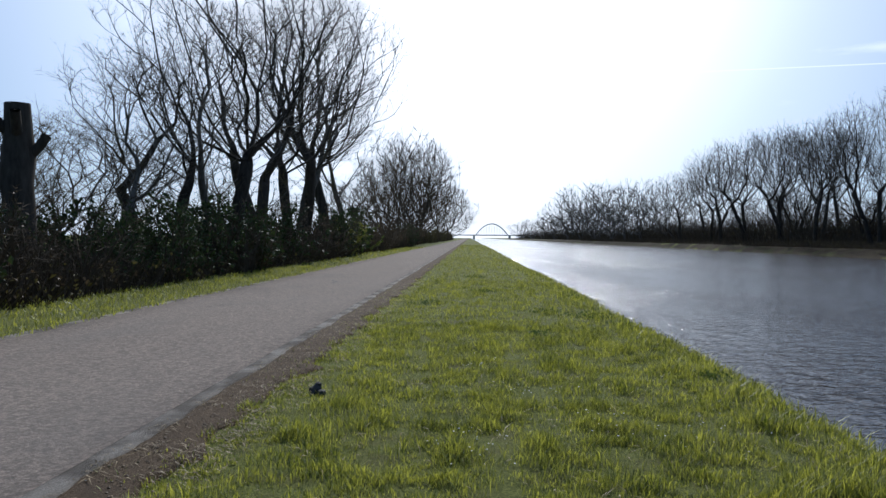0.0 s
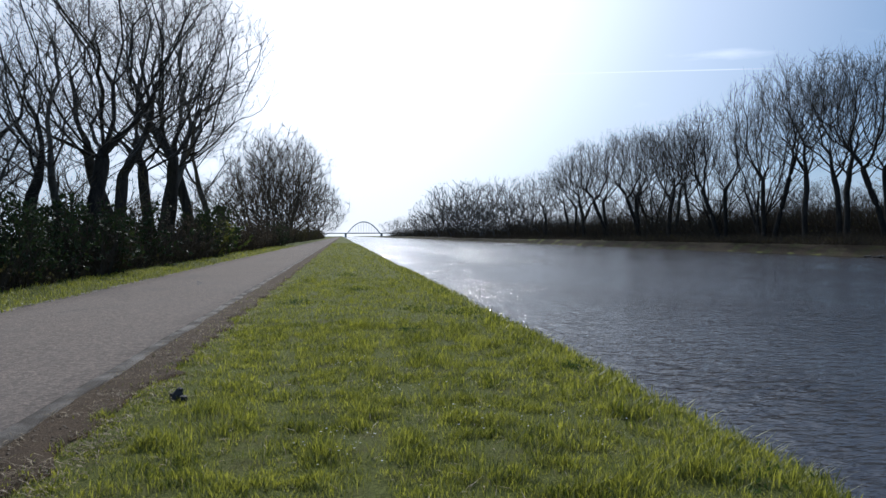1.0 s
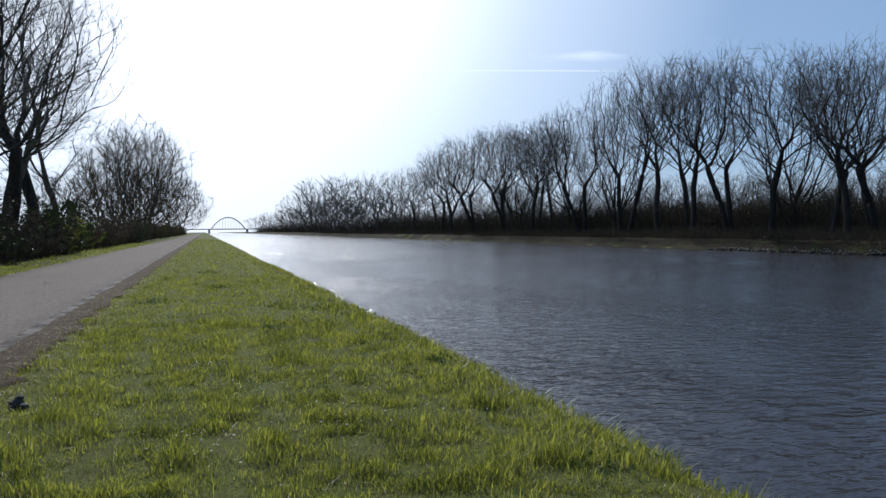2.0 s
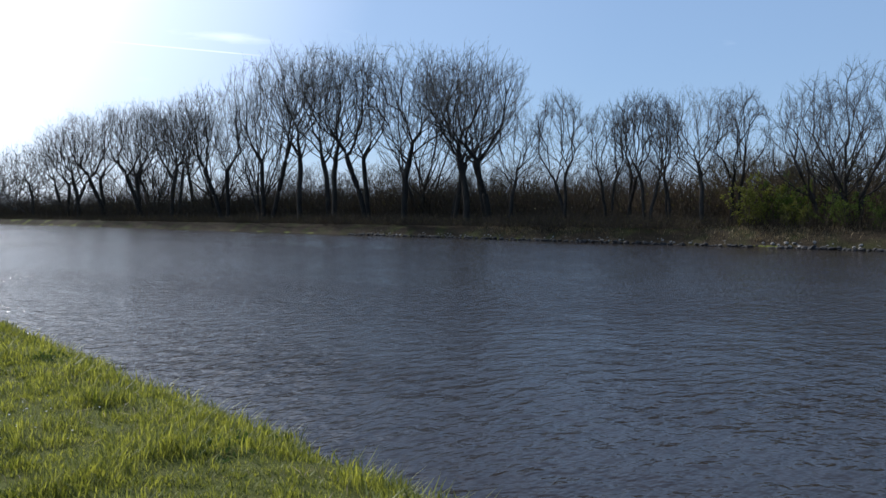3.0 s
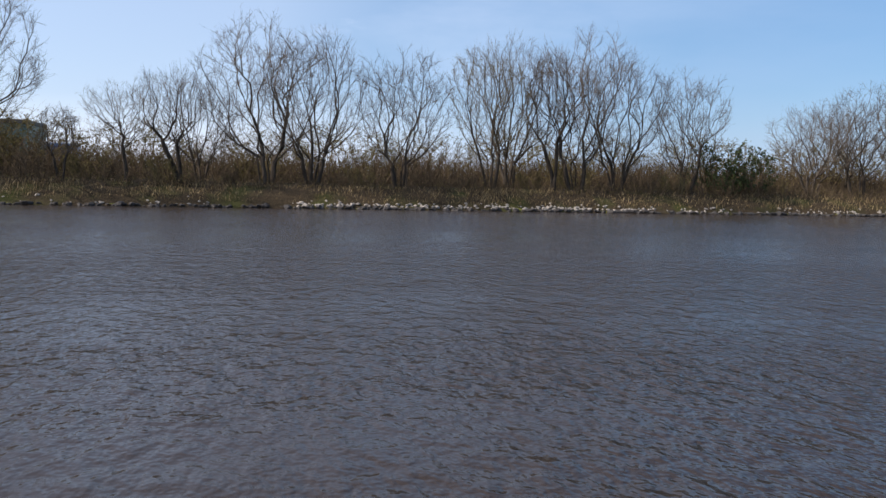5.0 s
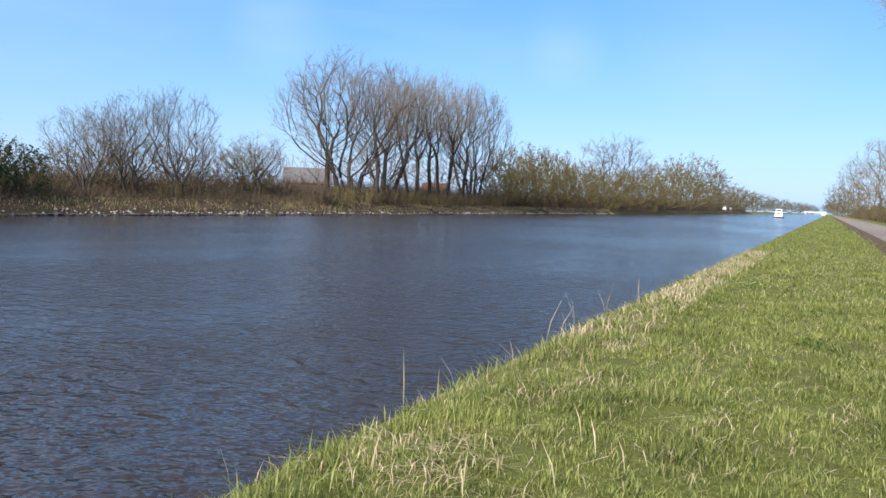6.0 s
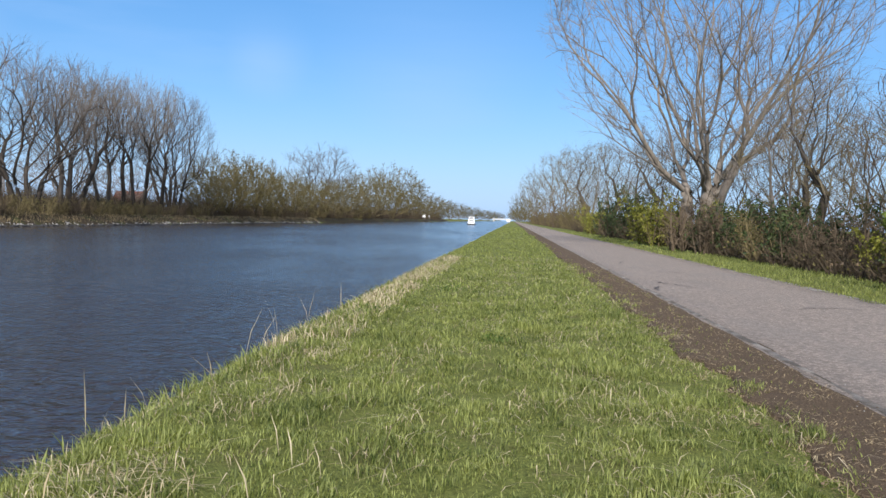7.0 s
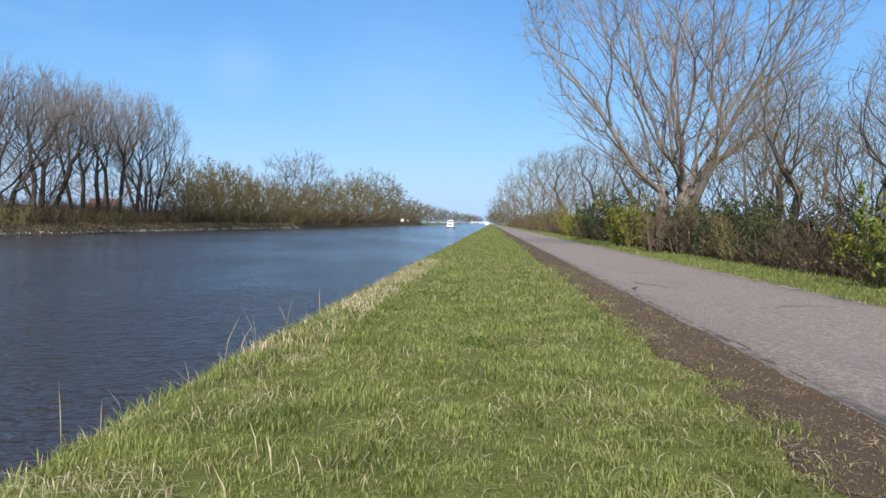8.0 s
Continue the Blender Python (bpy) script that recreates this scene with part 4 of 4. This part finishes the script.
far_row([(62, -560, 15, 32, 7), (62, -640, 15, 34, 7), (60, -760, 15, 36, 7), (60, -900, 15, 40, 7), (60, -1150, 17, 46, 7), (60, -1500, 18, 60, 7), (60, -2000, 22, 80, 7), (61, -2800, 26, 100, 7), (62, -3700, 30, 120, 7), (-12, -650, 22, 26, 7), (-12, -900, 20, 30, 7), (-12, -1400, 20, 40, 7), (-12, -2300, 24, 60, 7)])


# ---------------------------------------------------------------- grass, reeds, stones
def blades(rng, x, y, z, height, width, bend=.5):
    """Bent blades, two triangles each."""
    n = len(x)
    a = rng.uniform(0, 2 * np.pi, n)
    d = np.stack([np.cos(a), np.sin(a), np.zeros(n)], 1)
    s = np.stack([-np.sin(a), np.cos(a), np.zeros(n)], 1) * (width / 2)[:, None]
    p = np.stack([x, y, z], 1)
    b = (bend * rng.uniform(.1, 1.2, n) * height)[:, None]
    up = np.array([0, 0, 1.]) * height[:, None]
    mid = p + d * b * .35 + up * .5
    v = np.stack([p, mid + s, p + d * b + up * (1 - .25 * bend), mid - s], 1)
    i = np.arange(n)[:, None] * 4
    f = np.concatenate([i + [0, 1, 3], i + [1, 2, 3]], 1).reshape(-1, 3)
    return v.reshape(-1, 3), f


def turf_z(x, y):
    z = np.interp(x, [p[0] for p in PROFILE], [p[1] for p in PROFILE])
    return z - .015


def clumped(rng, n, x0, x1, y0, y1, scale, power):
    """Random places that gather in clumps."""
    x, y = rng.uniform(x0, x1, n * 2), rng.uniform(y0, y1, n * 2)
    keep = [rng.random() < max(0, .6 + .8 * noise.noise((u * scale, w * scale, 5))) ** power for u, w in zip(x, y)]
    keep = np.flatnonzero(keep)[:n]
    return x[keep], y[keep]


def make_grass():
    rng = np.random.default_rng(5)
    vs, fs, base = [], [], 0
    for n, y0, y1, h, w in ((70000, 3, 7.5, .1, .0065), (55000, 7.5, 14, .095, .009), (28000, 14, 28, .095, .014), (12000, 28, 60, .1, .024), (7000, 60, 160, .12, .05),
                            (70000, -7.5, -3, .085, .0065), (55000, -14, -7.5, .09, .009), (28000, -28, -14, .095, .014), (12000, -60, -28, .1, .024), (7000, -160, -60, .12, .05), (4000, -3, 3, .08, .008)):
        x, y = clumped(rng, n, -1.98 if y0 > 0 else -1.75, 3.5, y0, y1, 2.4, 1.7)
        m = len(x)
        tuft = np.array([.6 + 1.5 * max(0, noise.noise((u * 1.5, k * 1.5, 9))) + .9 * noise.noise((u * 5, k * 5, 2)) for u, k in zip(x, y)])
        edge = np.clip((x + (1.98 if y0 > 0 else 1.75)) / .6, .75, 1)
        v, f = blades(rng, x, y, turf_z(x, y), h * np.maximum(tuft, .3) * edge * rng.uniform(.5, 1.5, m), w * rng.uniform(.6, 1.4, m), .7)
        vs.append(v)
        fs.append(f + base)
        base += len(v)
    for n, y0, y1, w in ((9000, 3, 12, .009), (9000, 12, 40, .016), (5000, -12, -3, .009), (6000, -40, -12, .016)):
        x, y = clumped(rng, n, 2.3, 3.65, y0, y1, 1.7, 5)
        m = len(x)
        v, f = blades(rng, x, y, turf_z(x, y), rng.uniform(.08, .26, m), w * rng.uniform(.6, 1.4, m), .8)
        vs.append(v)
        fs.append(f + base)
        base += len(v)
    x, y = clumped(rng, 5000, -2.3, -1.2, -24, 24, 3.0, 2.5)
    v, f = blades(rng, x, y, turf_z(x, y) + .03, .05 * rng.uniform(.4, 1.6, len(x)), .008 * rng.uniform(.6, 1.4, len(x)), .9)
    vs.append(v)
    fs.append(f + base)
    base += len(v)
    for n, y0, y1, h, w in ((14000, 8, 40, .11, .016), (5000, 40, 120, .13, .04), (14000, -40, -8, .11, .016), (5000, -120, -40, .13, .04)):
        x, y = clumped(rng, n, -10.2, -6.45, y0, y1, 1.2, 1)
        m = len(x)
        v, f = blades(rng, x, y, turf_z(x, y), h * rng.uniform(.5, 1.6, m), w * rng.uniform(.6, 1.4, m), .7)
        vs.append(v)
        fs.append(f + base)
        base += len(v)
    ob = part("grass", mesh_from("grass", np.concatenate(vs), np.concatenate(fs), GRASS_BLADE))
    tagged(ob, "fresh green grass on the bank and verge", "grass", kind="stuff")


def make_straw():
    """Withered stalks: a mat along the turf's edge on the southern side, thin elsewhere."""
    rng = np.random.default_rng(15)
    vs, fs, base = [], [], 0
    for n, x0, x1, y0, y1, h, w, bend in ((1700, 2.1, 3.4, -9, -3.5, .12, .006, 1.7), (4200, 2.2, 3.3, -30, -9, .18, .011, 1.2), (2600, -1.7, 2.8, -12, -3, .12, .005, 2.7), (2000, -1.6, 2.8, -30, -12, .14, .009, 2.6), (60, 1.0, 2.6, -7, -3.6, .3, .008, .8),
                                          (500, -1.4, 3, 3, 12, .07, .006, 1.8), (26, 2.9, 3.5, -14, -3.5, .5, .007, .5), (900, -2.2, -1.1, -15, 15, .07, .007, 1.9), (500, -1.0, 2.8, -10, -3, .16, .005, 1.6), (260, -1.2, 2.8, 3, 9, .12, .006, 1.3)):
        x, y = clumped(rng, n, x0, x1, y0, y1, .9, 2)
        m = len(x)
        v, f = blades(rng, x, y, turf_z(x, y), h * rng.uniform(.4, 1.5, m), w * rng.uniform(.6, 1.4, m), bend)
        vs.append(v)
        fs.append(f + base)
        base += len(v)
    ob = part("dry_grass", mesh_from("dry_grass", np.concatenate(vs), np.concatenate(fs), STRAW))
    tagged(ob, "withered straw-coloured grass stalks among the turf", "dry grass", kind="stuff")


def make_litter():
    """Withered bits of grass lying on the soil strip."""
    rng = np.random.default_rng(75)
    n = 22000
    y = rng.choice([-1, 1], n) * (2.5 + rng.random(n) ** 1.6 * 25)
    x = np.where(y > 0, rng.uniform(-2.4, -1.5, n), rng.uniform(-2.35, -1.25, n))
    keep = np.array([rng.random() < max(0, .5 + 1.3 * noise.noise((u * 2.6, w * 2.6, 6))) for u, w in zip(x, y)])
    x, y = x[keep], y[keep]
    n = len(x)
    v, f = blades(rng, x, y, np.full(n, .034), rng.uniform(.015, .05, n), rng.uniform(.004, .01, n), 3.3)
    tagged(part("grass_litter", mesh_from("grass_litter", v, f, LITTER)), "brown withered bits of grass on the soil strip", "litter", kind="stuff")


def make_reeds():
    rng = np.random.default_rng(25)
    n = 22000
    x, y = clumped(rng, n, 56.7, 59.6, -230, 60, .12, 1.4)
    m = len(x)
    v, f = blades(rng, x, y, turf_z(x, y), rng.uniform(.18, .6, m), rng.uniform(.02, .06, m), .7)
    tagged(part("reeds", mesh_from("reeds", v, f, REED)), "band of dry beige reeds and grass on the far bank", "reeds", kind="stuff")


ICO = bmesh.new()
bmesh.ops.create_icosphere(ICO, subdivisions=1, radius=1)
ICO_V = np.array([v.co[:] for v in ICO.verts])
ICO_F = np.array([[v.index for v in f.verts] for f in ICO.faces])
ICO.free()


def pebbles(name, rng, at, size, flat, mat, label, category):
    n = len(at)
    v = ICO_V[None] * rng.uniform(.65, 1.3, (n, len(ICO_V), 1)) * (size[:, None] * rng.uniform(.7, 1.3, (n, 3)) * [1, 1, flat])[:, None]
    a = rng.uniform(0, 6.28, n)
    c, s = np.cos(a)[:, None], np.sin(a)[:, None]
    v = np.stack([v[..., 0] * c - v[..., 1] * s, v[..., 0] * s + v[..., 1] * c, v[..., 2]], -1) + at[:, None]
    f = ICO_F[None] + (np.arange(n) * len(ICO_V))[:, None, None]
    tagged(part(name, mesh_from(name, v.reshape(-1, 3), f.reshape(-1, 3), mat)), label, category, kind="stuff")


def make_stones():
    rng = np.random.default_rng(35)
    y = np.concatenate([rng.uniform(-27, -5, 230), rng.uniform(-40, -25, 90), rng.uniform(-230, -40, 800), rng.uniform(0, 75, 130)])
    n = len(y)
    x = FAR + .1 + np.abs(rng.normal(size=n)) * .26
    at = np.stack([x, y, turf_z(x, y) + .05], 1)
    pebbles("riprap_stones", rng, at, rng.uniform(.06, .17, n), .7, STONE, "pale rubble stones along the far waterline", "stones")
    # near-black pebbles paint the shadow line under the far bank's edge
    n = 1500
    y = rng.uniform(-200, 80, n)
    at = np.stack([FAR - .15 + np.abs(rng.normal(size=n)) * .12, y, rng.uniform(-1.02, -.86, n)], 1)
    pebbles("wet_stones", rng, at, rng.uniform(.1, .3, n), .6, TAR, "dark pebbles standing in for the undercut's shadow line at the far waterline", "stones")
    n = 2500
    x, y = rng.uniform(-2.45, -1.15, n), rng.choice([-1, 1], n) * (2.5 + rng.random(n) ** 1.6 * 22)
    x = np.where(y > 0, -2.45 + (x + 2.45) * .6, x)
    at = np.stack([x, y, np.full(n, .037)], 1)
    pebbles("wood_chips", rng, at, rng.uniform(.004, .014, n), .45, LEAF_DRY, "brown chips, clods and litter on the soil strip", "litter")
    at = np.stack([rng.uniform(-6.3, -2.3, 500), rng.choice([-1, 1], 500) * rng.uniform(3, 25, 500), np.full(500, .036)], 1)
    at[:, 0] = rng.normal(size=500) * .1 - 2.42
    pebbles("grit", rng, at, rng.uniform(.003, .008, 500), .6, STONE, "loose pale grit along the asphalt's edge", "gravel")


def make_daisies():
    """Little white flower heads gathered in patches."""
    rng = np.random.default_rng(45)
    at = []
    for cx, cy, n in ((.1, 5.9, 30), (1.2, 6.5, 26), (.1, 9.6, 24), (1.9, 6.4, 14), (.5, 7.9, 16)):
        at.append(np.stack([cx + rng.normal(size=n) * .22, cy + rng.normal(size=n) * .3, rng.uniform(.05, .09, n)], 1))
    at = np.concatenate(at)
    pebbles("daisies", rng, at, rng.uniform(.005, .009, len(at)), .4, DAISY, "patches of tiny white daisies in the turf", "flowers")


def make_cracks():
    """Dark cracks and mended spots in the asphalt."""
    rng = np.random.default_rng(55)
    for x, y, length, turn, w in ((-2.75, -17.8, 1.3, 70, .05), (-3.1, -19.2, 1.6, 100, .06), (-5.2, -14.6, 1.2, 10, .05), (-4.1, -24, 1.5, 30, .06), (-3.5, -29, 1.8, 80, .07), (-5, 17, 1.6, 60, .05), (-4.4, 26, 2.2, 100, .07),
                                  (-3.2, 33, 2.0, 20, .08), (-5.3, 31, 2.4, 160, .08)):
        k = 14
        t = np.linspace(-.5, .5, k)
        a = radians(turn)
        side = np.cumsum(rng.normal(size=k)) * .035
        px, py = x + math.cos(a) * t * length - math.sin(a) * side, y + math.sin(a) * t * length + math.cos(a) * side
        wide = w * .5 * rng.uniform(.3, 1.4, k) * (1 - (2 * t) ** 4)
        nx, ny = -math.sin(a) * wide, math.cos(a) * wide
        z = np.full(k, .0455)
        v = np.stack([np.stack([px - nx, py - ny, z], 1), np.stack([px + nx, py + ny, z], 1)], 1).reshape(-1, 3)
        i = np.arange(k - 1)[:, None] * 2
        tagged(part("asphalt_crack", mesh_from("asphalt_crack", v, i + [0, 1, 3, 2], TAR)), "dark ragged crack in the asphalt", "crack", "cracks in the asphalt", "structure")


def make_weeds():
    """Darker broad-leaved weeds in clumps on the bank."""
    rng = np.random.default_rng(65)
    vs, fs, base = [], [], 0
    for x, y, size in ((2.2, 15.6, .5), (1.5, 16.2, .4), (2.6, 21, .5), (2.75, 14.8, .35), (1.0, 12.5, .25), (2.7, 9.2, .25), (-.9, 18, .4), (.4, 22, .4), (2.5, 5.0, .25), (2.4, -12.2, .45), (.6, -9.4, .2), (1.6, -16, .4), (-.4, -24, .5), (.2, 30, .6)):
        n = int(420 * size)
        p = np.stack([x + rng.normal(size=n) * size * .42, y + rng.normal(size=n) * size * .5, turf_z(np.full(n, x), y) + rng.random(n) ** 2 * .09], 1)
        v, f = flakes(rng, p, .045, 1.2)
        vs.append(v)
        fs.append(f + base)
        base += len(v)
    tagged(part("weeds", mesh_from("weeds", np.concatenate(vs), np.concatenate(fs), LEAF_WEED)), "low dark broad-leaved weeds among the turf", "weeds", kind="stuff")
    # four dark lumps stand in for a small dark plant
    at = np.array([[-1.45, 7.75, .05], [-1.38, 7.7, .04], [-1.5, 7.85, .04], [-1.43, 7.78, .1]])
    v = ICO_V[None] * rng.uniform(.7, 1.2, (4, len(ICO_V), 1)) * np.array([.06, .045, .04, .04])[:, None, None] + at[:, None]
    f = ICO_F[None] + (np.arange(4) * len(ICO_V))[:, None, None]
    tagged(part("clod", mesh_from("clod", v.reshape(-1, 3), f.reshape(-1, 3), TAR)), "small dark plant at the turf's edge, built as lumps", "clod")


make_cracks()
make_weeds()
make_grass()
make_straw()
make_litter()
make_reeds()
make_stones()
make_daisies()


# ---------------------------------------------------------------- far things
def make_bridge():
    """The arch bridge far down the canal."""
    y, deck = 1215, 5.6
    root = new("arch_bridge")
    root.location = (33, y, WATER_Z)
    box("deck", (150, 11, 1.5), (0, 0, deck), CONCRETE, root, edge=.1)
    for s in (-5, 5):
        t = np.linspace(0, 1, 25)
        pts = np.stack([-24 + 48 * t, np.full(25, s * 1.0), deck + 1.5 + 16.5 * 4 * t * (1 - t)], 1)[None]
        v, f = tubes([(pts, np.full((1, 25), .75), 6)])
        part("arch", mesh_from("arch", v, f, STEEL, True), root)
        for q in range(1, 12):
            u = q / 12
            top = deck + 1.5 + 16.5 * 4 * u * (1 - u)
            p = np.array([[[-24 + 48 * u, s, deck + 1.4], [-24 + 48 * u, s, top]]])
            v, f = tubes([(p, np.full((1, 2), .12), 4)])
            part("hanger", mesh_from("hanger", v, f, STEEL), root)
    for x in (-27, 27):
        box("pier", (3, 10, deck + 2.5), (x, 0, -2.5), CONCRETE, root, edge=.1)
    tagged(root, "far pale steel arch bridge across the canal", "bridge")


def make_boat():
    """A white motor cruiser under way."""
    root = new("motor_boat")
    prof = [(-4.6, 1.55, .0), (-2, 1.75, .0), (1.5, 1.65, .05), (3.6, 1.0, .15), (4.9, .06, .35)]
    bm = bmesh.new()
    rings = [[bm.verts.new(c) for c in ((-w * .75, -x, -.35), (-w, -x, 1.15 + lift), (w, -x, 1.15 + lift), (w * .75, -x, -.35))] for x, w, lift in prof]
    for a, b in zip(rings, rings[1:]):
        for i in range(4):
            bm.faces.new((a[i], a[(i + 1) % 4], b[(i + 1) % 4], b[i]))
    bm.faces.new(rings[0])
    bm.faces.new(rings[-1][::-1])
    bmesh.ops.recalc_face_normals(bm, faces=bm.faces)
    part("hull", bm_mesh("hull", bm, WHITE), root)
    box("cabin", (2.7, 5.2, 1.25), (0, .3, 1.1), WHITE, root, edge=.12)
    box("wheelhouse", (2.4, 2.6, 1.3), (0, .9, 2.3), WHITE, root, edge=.15)
    box("stern_window", (1.9, .06, .5), (0, 2.92, 1.55), DARK, root, edge=.01)
    box("aft_window", (1.8, .06, .6), (0, 2.22, 2.75), DARK, root, edge=.01)
    for s in (-1, 1):
        box("side_window", (.05, 2.2, .55), (s * 1.21, .9, 2.75), DARK, root, edge=.01)
    box("boot_top", (3.62, 9.1, .85), (0, .1, -.25), DARK, root, edge=.02)
    box("fender_strip", (3.6, 9, .14), (0, .1, .75), BLUE, root, edge=.02)
    box("mast", (.08, .08, 1.4), (0, 1, 3.55), STEEL, root, edge=.01)
    return tagged(root, "white motor cruiser under way on the canal", "boat")


def gable_house(name, x, y, rz, size, wall, roof, label):
    w, d, h = size
    root = new(name)
    root.matrix_basis = pose(x, y, ground_z(x), 0, 0, rz)
    box("wall", (w, d, h), (0, 0, 0), wall, root, edge=.03)
    bm = bmesh.new()
    rise = d * .45
    v = [bm.verts.new(c) for c in ((-w / 2 - .4, -d / 2 - .5, h - .1), (w / 2 + .4, -d / 2 - .5, h - .1), (w / 2 + .4, d / 2 + .5, h - .1), (-w / 2 - .4, d / 2 + .5, h - .1), (-w / 2 - .4, 0, h + rise), (w / 2 + .4, 0, h + rise))]
    for q in ((0, 1, 5, 4), (2, 3, 4, 5), (0, 4, 3), (1, 2, 5), (3, 2, 1, 0)):
        bm.faces.new([v[i] for i in q])
    part("roof", bm_mesh("roof", bm, roof), root)
    for i in (-1, 0, 1):
        for s in (-1, 1):
            box("window", (1.2, .08, 1.1), (i * w / 3.4, s * (d / 2 + .02), h * .4), DARK, root, edge=.01)
    tagged(root, label, "house")


def make_hall():
    root = new("warehouse")
    root.matrix_basis = pose(100, 23.0, .6)
    box("wall", (10, 7.0, 5.3), (0, 0, 0), GREEN_WALL, root, edge=.05)
    box("roof", (10.3, 7.3, .45), (0, 0, 5.3), GREY_ROOF, root, edge=.05)
    for i in range(4):
        box("window", (.08, 1.0, .9), (-5.02, -2.6 + i * 1.75, 2.9), DARK, root, edge=.01)
    tagged(root, "low green-clad warehouse behind the trees", "warehouse")


def make_trailer():
    root = new("trailer")
    root.matrix_basis = pose(108, 18.6, .6)
    box("box_body", (2.5, 4.4, 2.6), (0, 0, 1.1), BLUE, root, edge=.05)
    box("chassis", (2.2, 4.2, .25), (0, 0, .8), DARK, root, edge=.02)
    for y in (-1.2, 1.2):
        for s in (-1, 1):
            bm = bmesh.new()
            bmesh.ops.create_cone(bm, cap_ends=True, segments=16, radius1=.5, radius2=.5, depth=.3, matrix=pose(s * 1.0, y, .5, 0, 90, 0))
            part("wheel", bm_mesh("wheel", bm, DARK), root)
    tagged(root, "blue box trailer parked beside the warehouse", "trailer")


def make_caravan(x, y):
    root = new("caravan")
    root.matrix_basis = pose(x, y, .6, 0, 0, 20)
    box("body", (2.2, 5.2, 1.9), (0, 0, .5), WHITE, root, edge=.25)
    box("window", (.05, 1.6, .6), (-1.11, .5, 1.35), DARK, root, edge=.01)
    for s in (-1, 1):
        bm = bmesh.new()
        bmesh.ops.create_cone(bm, cap_ends=True, segments=14, radius1=.32, radius2=.32, depth=.2, matrix=pose(s * .95, 0, .32, 0, 90, 0))
        part("wheel", bm_mesh("wheel", bm, DARK), root)
    tagged(root, "white caravan parked behind the reeds", "caravan")


make_bridge()
boat = make_boat()
gable_house("house", 92, -185, 0, (6, 6, 2.4), BRICK, TILE_RED, "brick house with a red tiled roof behind the trees")
gable_house("barn", 92, -129, 35, (8.5, 6.4, 3.2), BRICK, GREY_ROOF, "low brick barn with a grey roof behind the trees")
make_hall()
make_trailer()
make_caravan(90, -101)
make_caravan(92, -107)


def make_sign(x, y, w, h, label):
    """A white board on two posts."""
    root = new("canal_sign")
    root.matrix_basis = pose(x, y, ground_z(x))
    box("board", (w, .08, h * .6), (0, 0, h * .4), WHITE, root, edge=.02)
    for q in (-.35, .35):
        box("post", (.1, .1, h * .45), (q * w, .06, -.1), STEEL, root, edge=.01)
    tagged(root, label, "sign")


def make_far_bridge():
    root = new("road_bridge")
    root.location = (20, -1500, WATER_Z)
    box("deck", (36, 8, 1.2), (0, 0, 3.6), CONCRETE, root, edge=.1)
    box("railing", (36, .2, .9), (0, 3.8, 4.8), STEEL, root, edge=.03)
    for q in (-15, 15):
        box("pier", (2, 8, 6.1), (q, 0, -2.5), CONCRETE, root, edge=.1)
    tagged(root, "far low pale road bridge across the canal", "bridge")


make_sign(2.5, -400, 1.5, 2.2, "small white board on the bank far down the path")
make_sign(60.5, -540, 2.2, 3.6, "white board on posts on the far bank")
make_sign(60.5, -575, 1.2, 3.0, "narrow white board on posts on the far bank")
make_far_bridge()


# ---------------------------------------------------------------- movement
def motions():
    walk(boat, [(t, pose(18.5, -335 - 3 * t, WATER_Z)) for t in (0, 2, 4, 6, 8)])
    walk(water, [(t, pose(0, -.35 * t, WATER_Z)) for t in (0, 2, 4, 6, 8)])


motions()
